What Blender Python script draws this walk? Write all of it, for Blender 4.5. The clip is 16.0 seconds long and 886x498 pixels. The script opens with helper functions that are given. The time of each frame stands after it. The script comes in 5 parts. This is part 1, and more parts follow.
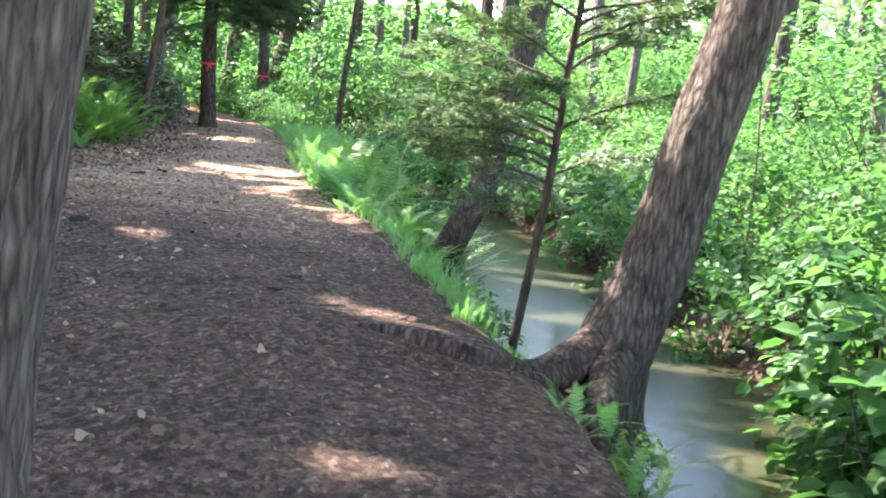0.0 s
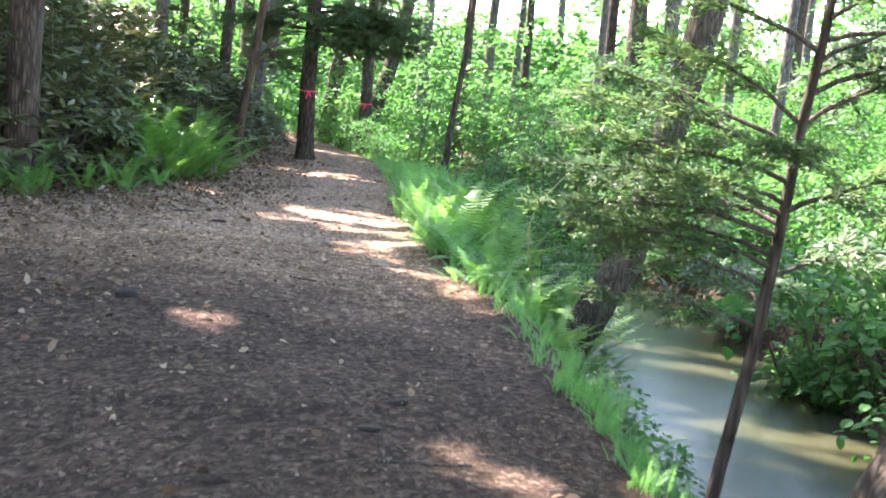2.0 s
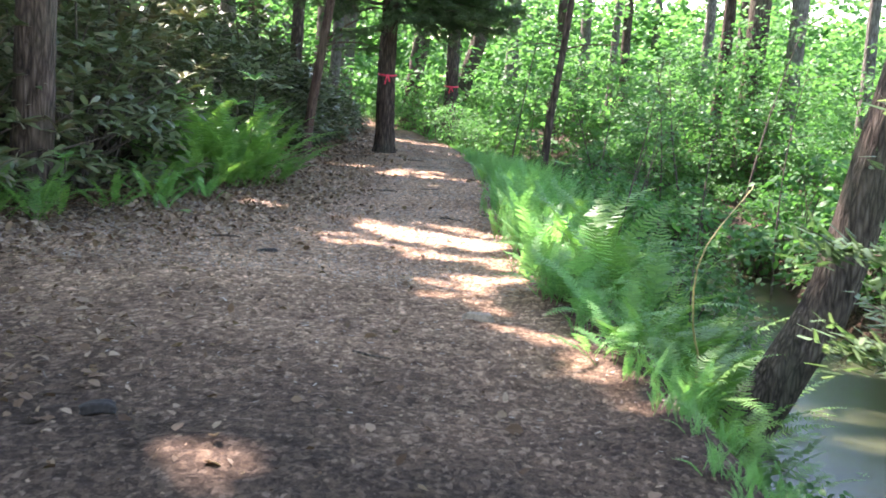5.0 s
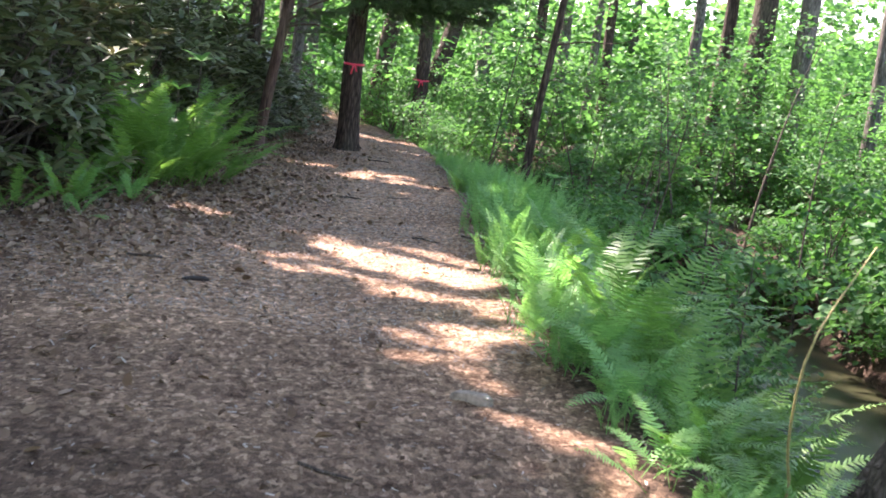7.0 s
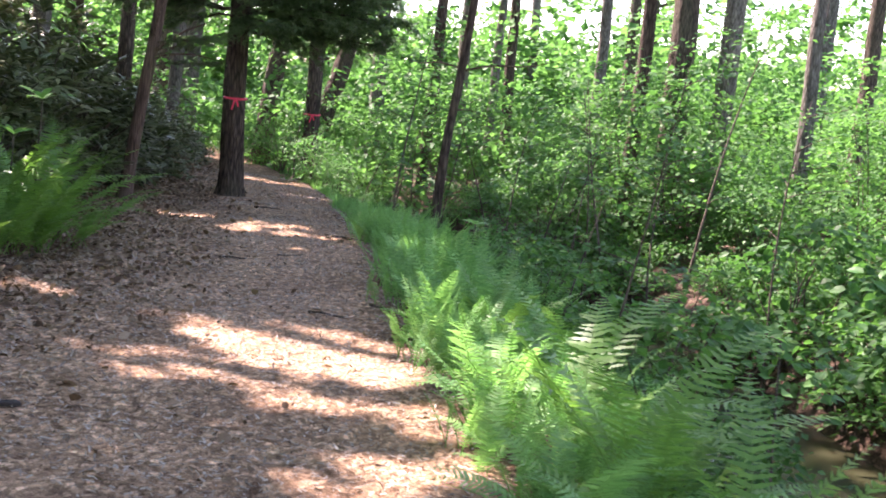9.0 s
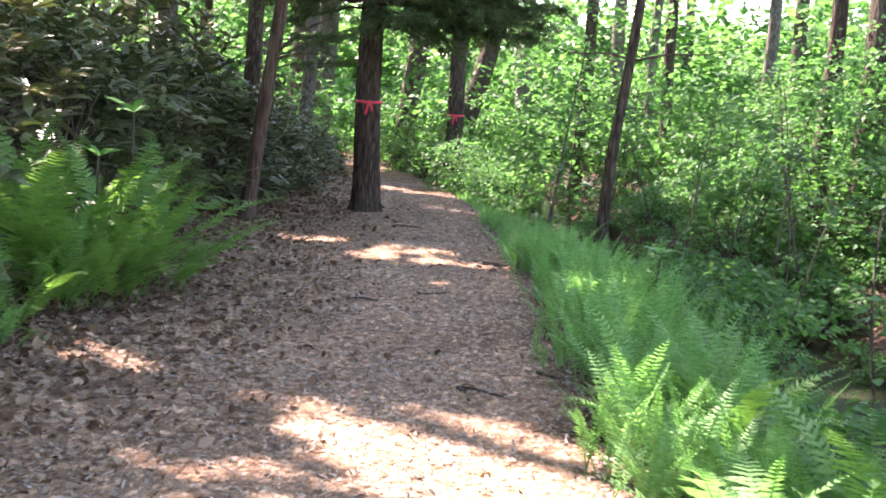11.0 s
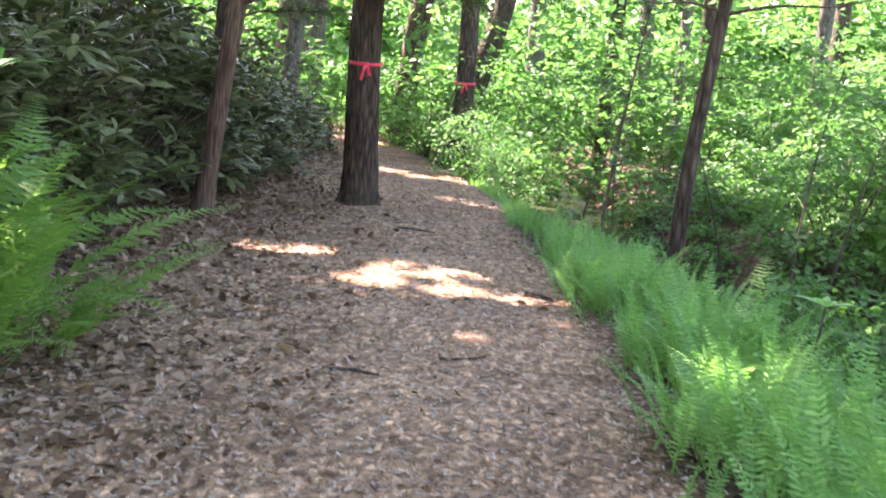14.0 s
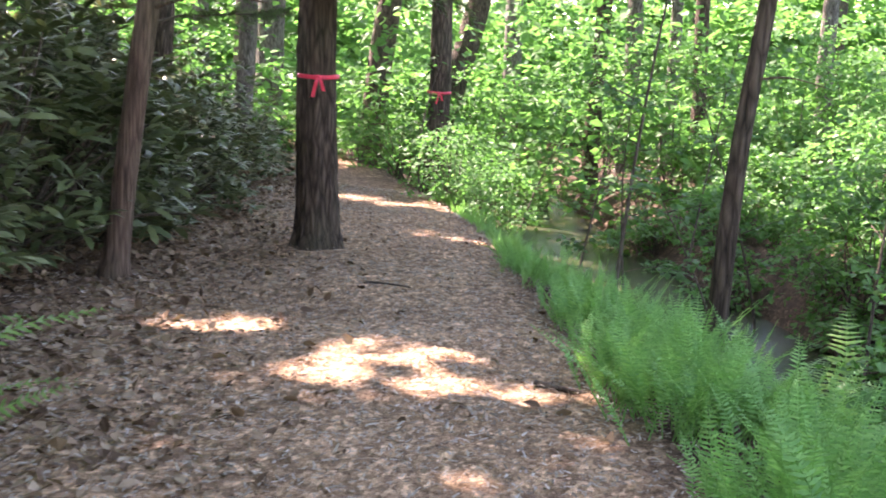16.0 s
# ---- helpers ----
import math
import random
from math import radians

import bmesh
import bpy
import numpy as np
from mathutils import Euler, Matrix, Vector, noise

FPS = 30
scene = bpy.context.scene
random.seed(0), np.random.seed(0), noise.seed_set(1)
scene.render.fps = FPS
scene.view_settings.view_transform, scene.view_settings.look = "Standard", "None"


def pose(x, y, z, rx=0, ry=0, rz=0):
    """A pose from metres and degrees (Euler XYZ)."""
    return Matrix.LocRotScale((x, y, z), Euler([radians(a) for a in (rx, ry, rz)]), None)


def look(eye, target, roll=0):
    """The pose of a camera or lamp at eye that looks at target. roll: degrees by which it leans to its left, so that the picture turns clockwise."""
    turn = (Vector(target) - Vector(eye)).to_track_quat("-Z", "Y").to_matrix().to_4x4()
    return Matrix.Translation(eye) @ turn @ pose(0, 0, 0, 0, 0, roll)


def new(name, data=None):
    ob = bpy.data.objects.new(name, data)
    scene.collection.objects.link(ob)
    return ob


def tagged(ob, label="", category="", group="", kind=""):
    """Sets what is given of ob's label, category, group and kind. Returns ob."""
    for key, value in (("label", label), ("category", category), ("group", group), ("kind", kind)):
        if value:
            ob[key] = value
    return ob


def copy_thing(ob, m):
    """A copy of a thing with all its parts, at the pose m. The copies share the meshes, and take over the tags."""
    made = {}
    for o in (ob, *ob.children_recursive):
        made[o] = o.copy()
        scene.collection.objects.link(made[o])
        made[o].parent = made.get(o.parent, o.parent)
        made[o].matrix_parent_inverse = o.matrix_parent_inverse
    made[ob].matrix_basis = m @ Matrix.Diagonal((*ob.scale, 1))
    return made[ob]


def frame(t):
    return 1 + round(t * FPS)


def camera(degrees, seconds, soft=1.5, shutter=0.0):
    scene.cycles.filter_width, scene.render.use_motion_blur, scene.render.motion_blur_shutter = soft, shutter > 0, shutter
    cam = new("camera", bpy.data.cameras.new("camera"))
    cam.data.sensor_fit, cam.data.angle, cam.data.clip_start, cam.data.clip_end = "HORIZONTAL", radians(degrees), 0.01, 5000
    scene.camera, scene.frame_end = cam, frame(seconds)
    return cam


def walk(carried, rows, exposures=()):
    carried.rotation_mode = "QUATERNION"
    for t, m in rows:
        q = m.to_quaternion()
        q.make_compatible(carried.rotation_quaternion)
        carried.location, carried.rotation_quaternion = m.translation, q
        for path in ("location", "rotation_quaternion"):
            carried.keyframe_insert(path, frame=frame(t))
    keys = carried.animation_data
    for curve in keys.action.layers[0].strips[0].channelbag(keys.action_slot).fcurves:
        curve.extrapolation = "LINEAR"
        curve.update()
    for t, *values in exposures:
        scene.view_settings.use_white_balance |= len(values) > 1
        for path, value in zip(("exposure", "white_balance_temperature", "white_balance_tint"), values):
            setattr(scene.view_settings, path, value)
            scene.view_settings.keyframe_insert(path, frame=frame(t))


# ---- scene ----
cam = camera(39.6, 16.0, soft=1.8, shutter=0.35)
PATH = [
    (0, (-0.001, -0.099, 1.474), (-0.014, 1.883, 1.205), 4.5),
    (0.5, (-0.164, 0.538, 1.49), (-0.231, 2.516, 1.203), 4.3),
    (1, (-0.178, 1.219, 1.536), (-0.362, 3.188, 1.235), 2.3),
    (1.5, (-0.255, 1.835, 1.512), (-0.44, 3.809, 1.245), 6.0),
    (2, (-0.394, 2.403, 1.584), (-0.569, 4.38, 1.342), 5.4),
    (2.5, (-0.411, 3.029, 1.612), (-0.686, 4.988, 1.314), 5.9),
    (3, (-0.557, 3.62, 1.587), (-0.933, 5.56, 1.278), 6.5),
    (3.5, (-0.659, 4.147, 1.641), (-1.044, 6.081, 1.307), 4.6),
    (4, (-0.542, 4.521, 1.741), (-0.959, 6.454, 1.44), 2.9),
    (4.5, (-0.72, 4.997, 1.704), (-1.071, 6.944, 1.416), 2.8),
    (7, (-1.493, 7.726, 1.626), (-1.729, 9.69, 1.334), 7.2),
    (7.5, (-1.594, 8.396, 1.607), (-1.748, 10.371, 1.335), 4.4),
    (8, (-1.651, 8.978, 1.606), (-1.74, 10.961, 1.359), 5.4),
    (8.5, (-1.63, 9.498, 1.606), (-1.714, 11.485, 1.39), 5.8),
    (9, (-1.845, 10.001, 1.589), (-1.922, 11.987, 1.366), 5.5),
    (9.5, (-1.928, 10.581, 1.637), (-2.197, 12.546, 1.381), 5.2),
    (12, (-2.433, 13.396, 1.639), (-2.741, 15.357, 1.394), 3.6),
    (12.5, (-2.522, 13.979, 1.631), (-2.843, 15.937, 1.382), 5.8),
    (13, (-2.727, 14.639, 1.588), (-2.988, 16.607, 1.348), 4.6),
    (13.5, (-2.814, 15.245, 1.59), (-3.061, 17.199, 1.246), 2.9),
    (14, (-3.058, 15.797, 1.557), (-3.345, 17.753, 1.257), 4.9),
    (14.5, (-3.218, 16.347, 1.539), (-3.504, 18.309, 1.279), 3.4),
    (15, (-3.279, 16.922, 1.583), (-3.577, 18.879, 1.301), 2.8),
    (15.5, (-3.381, 17.533, 1.587), (-3.685, 19.49, 1.311), 2.8),
    (16, (-3.395, 18.096, 1.578), (-3.652, 20.059, 1.289), 2.6),
]
walk(cam, [(t, look(eye, target, roll)) for t, eye, target, roll in PATH], exposures=[(0, 3.22, 6800, 19), (3.5, 3.22, 6800, 19), (7, 2.7, 6950, 25), (9.5, 2.6, 7150, 31), (12.5, 3.45, 7200, 27), (14.5, 3.42, 7550, 28), (16, 3.32, 7550, 29)])

# ---- light ----
SUN_AZ = (-0.83, 0.56)          # level direction towards the sun
SUN_EL = radians(50)
world = bpy.data.worlds.new("world")
scene.world = world
world.use_nodes = True
wn = world.node_tree
sky = wn.nodes.new("ShaderNodeTexSky")
sky.sky_type = "NISHITA"
sky.sun_disc = False
sky.sun_elevation = SUN_EL
sky.sun_rotation = math.atan2(SUN_AZ[0], SUN_AZ[1])
wn.links.new(sky.outputs[0], wn.nodes["Background"].inputs[0])
wn.nodes["Background"].inputs[1].default_value = 0.13
sun_data = bpy.data.lights.new("sun", "SUN")
sun_data.energy = 5.0
sun_data.angle = radians(0.9)
sun_data.color = (1.0, 0.93, 0.93)
sun = new("sun", sun_data)
sun.matrix_world = look((0, 0, 30), (-SUN_AZ[0], -SUN_AZ[1], 30 - math.tan(SUN_EL)))


# ---- materials ----
def nodes(name):
    m = bpy.data.materials.new(name)
    m.use_nodes = True
    t = m.node_tree
    return m, t, t.nodes["Principled BSDF"]


def add(t, kind, **props):
    n = t.nodes.new(kind)
    for k, v in props.items():
        n.inputs[k.replace("_", " ")].default_value = v
    return n


def ramp(t, src, stops):
    r = t.nodes.new("ShaderNodeValToRGB")
    while len(r.color_ramp.elements) < len(stops):
        r.color_ramp.elements.new(0.5)
    for e, (p, c) in zip(r.color_ramp.elements, stops):
        e.position, e.color = p, (*c, 1)
    t.links.new(src, r.inputs[0])
    return r


def coords(t, scale):
    tc = t.nodes.new("ShaderNodeTexCoord")
    mp = t.nodes.new("ShaderNodeMapping")
    mp.inputs["Scale"].default_value = scale
    t.links.new(tc.outputs["Object"], mp.inputs[0])
    return mp.outputs[0]


def bump(t, src, bsdf, strength, distance):
    b = add(t, "ShaderNodeBump", Strength=strength, Distance=distance)
    t.links.new(src, b.inputs["Height"])
    t.links.new(b.outputs[0], bsdf.inputs["Normal"])
    return b


def leaf_material(name, colours, see_through=0.45, rough=0.5, gloss=0.4):
    """A thin leaf: its tone differs from leaf to leaf, and light shines through it."""
    m, t, p = nodes(name)
    geo = t.nodes.new("ShaderNodeNewGeometry")
    info = t.nodes.new("ShaderNodeObjectInfo")
    mix = t.nodes.new("ShaderNodeMath")
    mix.operation = "MULTIPLY_ADD"
    t.links.new(info.outputs["Random"], mix.inputs[0])
    mix.inputs[1].default_value = 0.6
    t.links.new(geo.outputs["Random Per Island"], mix.inputs[2])
    sub = t.nodes.new("ShaderNodeMath")
    sub.operation = "MULTIPLY"
    t.links.new(mix.outputs[0], sub.inputs[0])
    sub.inputs[1].default_value = 0.625
    n = len(colours)
    r = ramp(t, sub.outputs[0], [(i / max(1, n - 1), c) for i, c in enumerate(colours)])
    no = add(t, "ShaderNodeTexNoise", Scale=35.0, Detail=3.0)
    t.links.new(coords(t, (1, 1, 1)), no.inputs["Vector"])
    hsv = t.nodes.new("ShaderNodeHueSaturation")
    mr = add(t, "ShaderNodeMapRange", To_Min=0.75, To_Max=1.25)
    t.links.new(no.outputs[0], mr.inputs[0])
    t.links.new(mr.outputs[0], hsv.inputs["Value"])
    t.links.new(r.outputs[0], hsv.inputs["Color"])
    t.links.new(hsv.outputs[0], p.inputs["Base Color"])
    p.inputs["Roughness"].default_value = rough
    p.inputs["Specular IOR Level"].default_value = gloss
    tr = t.nodes.new("ShaderNodeBsdfTranslucent")
    warm = t.nodes.new("ShaderNodeMix")
    warm.data_type = "RGBA"
    warm.blend_type = "MULTIPLY"
    warm.inputs[0].default_value = 1.0
    t.links.new(hsv.outputs[0], warm.inputs[6])
    warm.inputs[7].default_value = (1.08, 1.2, 0.78, 1)
    t.links.new(warm.outputs[2], tr.inputs[0])
    ms = t.nodes.new("ShaderNodeMixShader")
    ms.inputs[0].default_value = see_through
    t.links.new(p.outputs[0], ms.inputs[1])
    t.links.new(tr.outputs[0], ms.inputs[2])
    t.links.new(ms.outputs[0], t.nodes["Material Output"].inputs[0])
    return m


def bark_material(name, dark, mid, light, ridge=14.0, stretch=0.16, depth=0.03, moss=0.0):
    """Furrowed bark: plates drawn out along the trunk, with lichen and stains."""
    m, t, p = nodes(name)
    v = coords(t, (1, 1, stretch))
    no = add(t, "ShaderNodeTexNoise", Scale=ridge, Detail=6.0, Roughness=0.62, Distortion=0.6)
    t.links.new(v, no.inputs["Vector"])
    vo = add(t, "ShaderNodeTexVoronoi", Scale=ridge * 1.3)
    vo.feature = "DISTANCE_TO_EDGE"
    t.links.new(v, vo.inputs["Vector"])
    mul = t.nodes.new("ShaderNodeMath")
    mul.operation = "MULTIPLY_ADD"
    t.links.new(vo.outputs[0], mul.inputs[0])
    mul.inputs[1].default_value = 0.9
    t.links.new(no.outputs[0], mul.inputs[2])
    r = ramp(t, mul.outputs[0], [(0.38, dark), (0.62, mid), (0.95, light)])
    big = add(t, "ShaderNodeTexNoise", Scale=2.2, Detail=4.0)
    t.links.new(coords(t, (1, 1, 0.6)), big.inputs["Vector"])
    mx = t.nodes.new("ShaderNodeMix")
    mx.data_type = "RGBA"
    f = add(t, "ShaderNodeMapRange", From_Min=0.5, From_Max=0.75, To_Max=0.25 + moss)
    t.links.new(big.outputs[0], f.inputs[0])
    t.links.new(f.outputs[0], mx.inputs[0])
    t.links.new(r.outputs[0], mx.inputs[6])
    mx.inputs[7].default_value = (0.10, 0.12, 0.07, 1)
    t.links.new(mx.outputs[2], p.inputs["Base Color"])
    p.inputs["Roughness"].default_value = 0.9
    p.inputs["Specular IOR Level"].default_value = 0.2
    bump(t, mul.outputs[0], p, 0.9, depth)
    return m


def ground_material():
    """Trodden earth with old needles and leaf crumbs; further along the path a paler wood-chip tone, with missing
    daylight put into its colour.
    """
    m, t, p = nodes("forest_floor")
    v = coords(t, (1, 1, 1))
    chip = add(t, "ShaderNodeTexVoronoi", Scale=42.0, Randomness=1.0)
    bent = add(t, "ShaderNodeTexNoise", Scale=30.0, Detail=3.0)
    t.links.new(v, bent.inputs["Vector"])
    shift = t.nodes.new("ShaderNodeVectorMath")
    shift.operation = "MULTIPLY_ADD"
    t.links.new(bent.outputs["Color"], shift.inputs[0])
    shift.inputs[1].default_value = (0.035, 0.035, 0.035)
    t.links.new(coords(t, (1, 0.55, 1)), shift.inputs[2])
    t.links.new(shift.outputs[0], chip.inputs["Vector"])
    fine = add(t, "ShaderNodeTexNoise", Scale=70.0, Detail=8.0, Roughness=0.75)
    t.links.new(v, fine.inputs["Vector"])
    big = add(t, "ShaderNodeTexNoise", Scale=0.9, Detail=5.0, Roughness=0.6)
    t.links.new(v, big.inputs["Vector"])
    sep = t.nodes.new("ShaderNodeSeparateColor")
    t.links.new(chip.outputs["Color"], sep.inputs[0])
    r1 = ramp(t, sep.outputs[0], [(0.0, (0.025, 0.017, 0.013)), (0.45, (0.11, 0.08, 0.06)), (0.8, (0.25, 0.19, 0.145)), (1.0, (0.50, 0.41, 0.33))])
    r2 = ramp(t, fine.outputs[0], [(0.32, (0.03, 0.021, 0.016)), (0.68, (0.34, 0.265, 0.205))])
    a = t.nodes.new("ShaderNodeMix")
    a.data_type = "RGBA"
    a.inputs[0].default_value = 0.5
    t.links.new(r1.outputs[0], a.inputs[6])
    t.links.new(r2.outputs[0], a.inputs[7])
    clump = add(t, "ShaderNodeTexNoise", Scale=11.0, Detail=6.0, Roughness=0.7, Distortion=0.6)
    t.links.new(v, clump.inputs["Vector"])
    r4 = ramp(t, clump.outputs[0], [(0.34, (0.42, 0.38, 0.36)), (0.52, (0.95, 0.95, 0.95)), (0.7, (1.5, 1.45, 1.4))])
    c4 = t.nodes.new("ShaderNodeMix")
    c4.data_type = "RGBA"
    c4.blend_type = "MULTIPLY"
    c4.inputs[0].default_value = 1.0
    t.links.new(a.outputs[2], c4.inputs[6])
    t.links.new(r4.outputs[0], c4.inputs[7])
    r3 = ramp(t, big.outputs[0], [(0.3, (0.40, 0.35, 0.31)), (0.7, (0.68, 0.60, 0.53))])
    b = t.nodes.new("ShaderNodeMix")
    b.data_type = "RGBA"
    b.blend_type = "MULTIPLY"
    b.inputs[0].default_value = 1.0
    t.links.new(c4.outputs[2], b.inputs[6])
    t.links.new(r3.outputs[0], b.inputs[7])
    path_lift = t.nodes.new("ShaderNodeAttribute")
    path_lift.attribute_name = "mulch_light"
    ragged = t.nodes.new("ShaderNodeMath")
    ragged.operation = "MULTIPLY_ADD"
    t.links.new(big.outputs[0], ragged.inputs[0])
    ragged.inputs[1].default_value = 0.5
    t.links.new(path_lift.outputs["Fac"], ragged.inputs[2])
    mulch_light = add(t, "ShaderNodeMapRange", From_Min=0.3, From_Max=1.2, To_Min=0.0, To_Max=1.0)
    t.links.new(ragged.outputs[0], mulch_light.inputs[0])
    # pale chips, multiplied far brighter so the colour supplies light missing there
    m2 = t.nodes.new("ShaderNodeMix")
    m2.data_type = "RGBA"
    m2.blend_type = "MULTIPLY"
    t.links.new(mulch_light.outputs[0], m2.inputs[0])
    t.links.new(b.outputs[2], m2.inputs[6])
    m2.inputs[7].default_value = (4.75, 4.45, 4.0, 1)
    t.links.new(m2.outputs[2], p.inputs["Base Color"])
    p.inputs["Roughness"].default_value = 0.95
    p.inputs["Specular IOR Level"].default_value = 0.15
    lump = t.nodes.new("ShaderNodeMath")
    lump.operation = "MULTIPLY_ADD"
    t.links.new(clump.outputs[0], lump.inputs[0])
    lump.inputs[1].default_value = 2.5
    t.links.new(fine.outputs[0], lump.inputs[2])
    h = t.nodes.new("ShaderNodeMath")
    h.operation = "ADD"
    t.links.new(lump.outputs[0], h.inputs[0])
    t.links.new(sep.outputs[1], h.inputs[1])
    bump(t, h.outputs[0], p, 0.9, 0.016)
    return m


def water_material():
    """Slow, silty brook water."""
    m, t, p = nodes("silty_water")
    no = add(t, "ShaderNodeTexNoise", Scale=1.3, Detail=4.0)
    t.links.new(coords(t, (1, 1, 1)), no.inputs["Vector"])
    r = ramp(t, no.outputs[0], [(0.3, (0.024, 0.027, 0.013)), (0.7, (0.05, 0.05, 0.026))])
    t.links.new(r.outputs[0], p.inputs["Base Color"])
    p.inputs["Roughness"].default_value = 0.25
    p.inputs["IOR"].default_value = 1.33
    p.inputs["Specular IOR Level"].default_value = 0.36
    wv = add(t, "ShaderNodeTexNoise", Scale=7.0, Detail=4.0)
    t.links.new(coords(t, (1, 1, 1)), wv.inputs["Vector"])
    bump(t, wv.outputs[0], p, 0.35, 0.012)
    return m


def plain_material(name, colour, rough=0.6, var=0.25, scale=18.0):
    m, t, p = nodes(name)
    no = add(t, "ShaderNodeTexNoise", Scale=scale, Detail=4.0)
    t.links.new(coords(t, (1, 1, 1)), no.inputs["Vector"])
    lo, hi = [c * (1 - var) for c in colour], [c * (1 + var) for c in colour]
    r = ramp(t, no.outputs[0], [(0.3, lo), (0.7, hi)])
    t.links.new(r.outputs[0], p.inputs["Base Color"])
    p.inputs["Roughness"].default_value = rough
    return m


M_FLOOR = ground_material()
M_WATER = water_material()
M_BARK_PINE = bark_material("pine_bark", (0.018, 0.012, 0.009), (0.07, 0.048, 0.036), (0.15, 0.108, 0.083), 17, 0.17, 0.05)
M_BARK_OAK = bark_material("oak_bark", (0.02, 0.015, 0.011), (0.08, 0.06, 0.045), (0.17, 0.137, 0.105), 26, 0.16, 0.035, 0.1)
M_BARK_RED = bark_material("cedar_bark", (0.03, 0.018, 0.013), (0.095, 0.058, 0.042), (0.17, 0.115, 0.085), 26, 0.08, 0.015)
M_BARK_GREY = bark_material("grey_bark", (0.04, 0.034, 0.028), (0.125, 0.108, 0.092), (0.23, 0.21, 0.18), 20, 0.25, 0.02, 0.15)
M_TWIG = bark_material("twig_bark", (0.03, 0.022, 0.017), (0.085, 0.065, 0.05), (0.17, 0.14, 0.11), 40, 0.2, 0.004)
M_FERN = leaf_material("fern_green", [(0.09, 0.21, 0.045), (0.14, 0.29, 0.06), (0.21, 0.39, 0.085)], 0.45, 0.45, 0.45)
# paler green: tone of low ferns and shoots, and painted sunlight on L_LIT clumps
M_FERN_PALE = leaf_material("pale_fern_green", [(0.11, 0.275, 0.08), (0.18, 0.39, 0.12), (0.27, 0.50, 0.17)], 0.48, 0.5, 0.35)
M_SHRUB = leaf_material("shrub_leaf", [(0.036, 0.108, 0.03), (0.066, 0.178, 0.046), (0.115, 0.258, 0.066)], 0.5, 0.5, 0.28)
M_SHRUB_LIME = leaf_material("lime_leaf", [(0.046, 0.128, 0.04), (0.08, 0.20, 0.062), (0.13, 0.28, 0.088)], 0.58, 0.5, 0.28)
M_RHODO = leaf_material("rhododendron_leaf", [(0.036, 0.054, 0.02), (0.072, 0.10, 0.036), (0.13, 0.155, 0.065), (0.21, 0.155, 0.09)], 0.15, 0.4, 0.42)
M_HEMLOCK = leaf_material("hemlock_needles", [(0.05, 0.10, 0.04), (0.10, 0.165, 0.07), (0.18, 0.25, 0.12)], 0.45, 0.45, 0.4)
M_CANOPY = leaf_material("canopy_leaf", [(0.04, 0.11, 0.02), (0.07, 0.17, 0.03), (0.11, 0.23, 0.045)], 0.45, 0.45, 0.4)
M_LITTER = leaf_material("dead_leaf", [(0.065, 0.037, 0.022), (0.16, 0.098, 0.06), (0.28, 0.19, 0.125), (0.43, 0.325, 0.23), (0.56, 0.46, 0.35)], 0.12, 0.8, 0.2)
M_CHIP = leaf_material("pale_wood_chip", [(0.16, 0.125, 0.10), (0.36, 0.295, 0.235), (0.55, 0.47, 0.39), (0.74, 0.67, 0.58)], 0.05, 0.85, 0.15)
M_DARK = plain_material("wet_bark", (0.028, 0.021, 0.017), 0.8, 0.5, 45)
M_WOOD = plain_material("weathered_wood", (0.34, 0.27, 0.2), 0.85, 0.35, 40)
M_RIBBON = plain_material("pink_ribbon_plastic", (0.85, 0.05, 0.10), 0.4, 0.12, 30)
M_STRAW = plain_material("straw_stalk", (0.30, 0.25, 0.09), 0.7, 0.3, 60)

# ---- the lie of the land ----
RIGHT_Y = [-40, 0, 4.7, 5.8, 7, 8.7, 10.5, 12, 13, 14, 16, 18.5, 20, 22, 24, 26, 28.4, 30, 33, 37, 41, 48, 80, 400]
RIGHT_X = [2.0, 1.0, 0.75, 0.6, 0.15, -0.38, -0.6, -0.85, -1.3, -1.55, -2.0, -2.6, -2.85, -3.05, -3.4, -3.8, -4.35, -4.6, -5.5, -7.0, -8.7, -11.6, -20, -60]
BROOK_Y = [-60, 0, 6, 8.5, 11, 13.5, 16, 18.5, 22, 26, 28.5, 31.5, 36, 45, 60, 100, 400]
BROOK_X = [4.0, 2.3, 1.9, 1.78, 1.36, 1.05, 0.72, 0.4, -0.1, -1.15, -2.05, -2.9, -4.2, -6.0, -8.0, 0.0, 10.0]
LEFT_Y = [-40, 12, 15.5, 17, 18, 21, 24, 26, 29, 33, 36, 41, 48, 400]
LEFT_X = [-9.0, -8.0, -6.2, -5.75, -5.5, -5.45, -6.3, -6.85, -7.3, -7.9, -8.4, -9.9, -12.6, -70]
WATER_Z = -0.84


def right_edge(y):
    return np.interp(y, RIGHT_Y, RIGHT_X)


def brook(y):
    return np.interp(y, BROOK_Y, BROOK_X)


def left_edge(y):
    return np.interp(y, LEFT_Y, LEFT_X)


def half_brook(y):
    return np.interp(y, [0, 9, 14, 18, 24, 40], [0.8, 0.85, 0.9, 0.7, 0.7, 0.75])


def smooth(a, b, v):
    u = np.clip((v - a) / (b - a), 0, 1)
    return u * u * (3 - 2 * u)


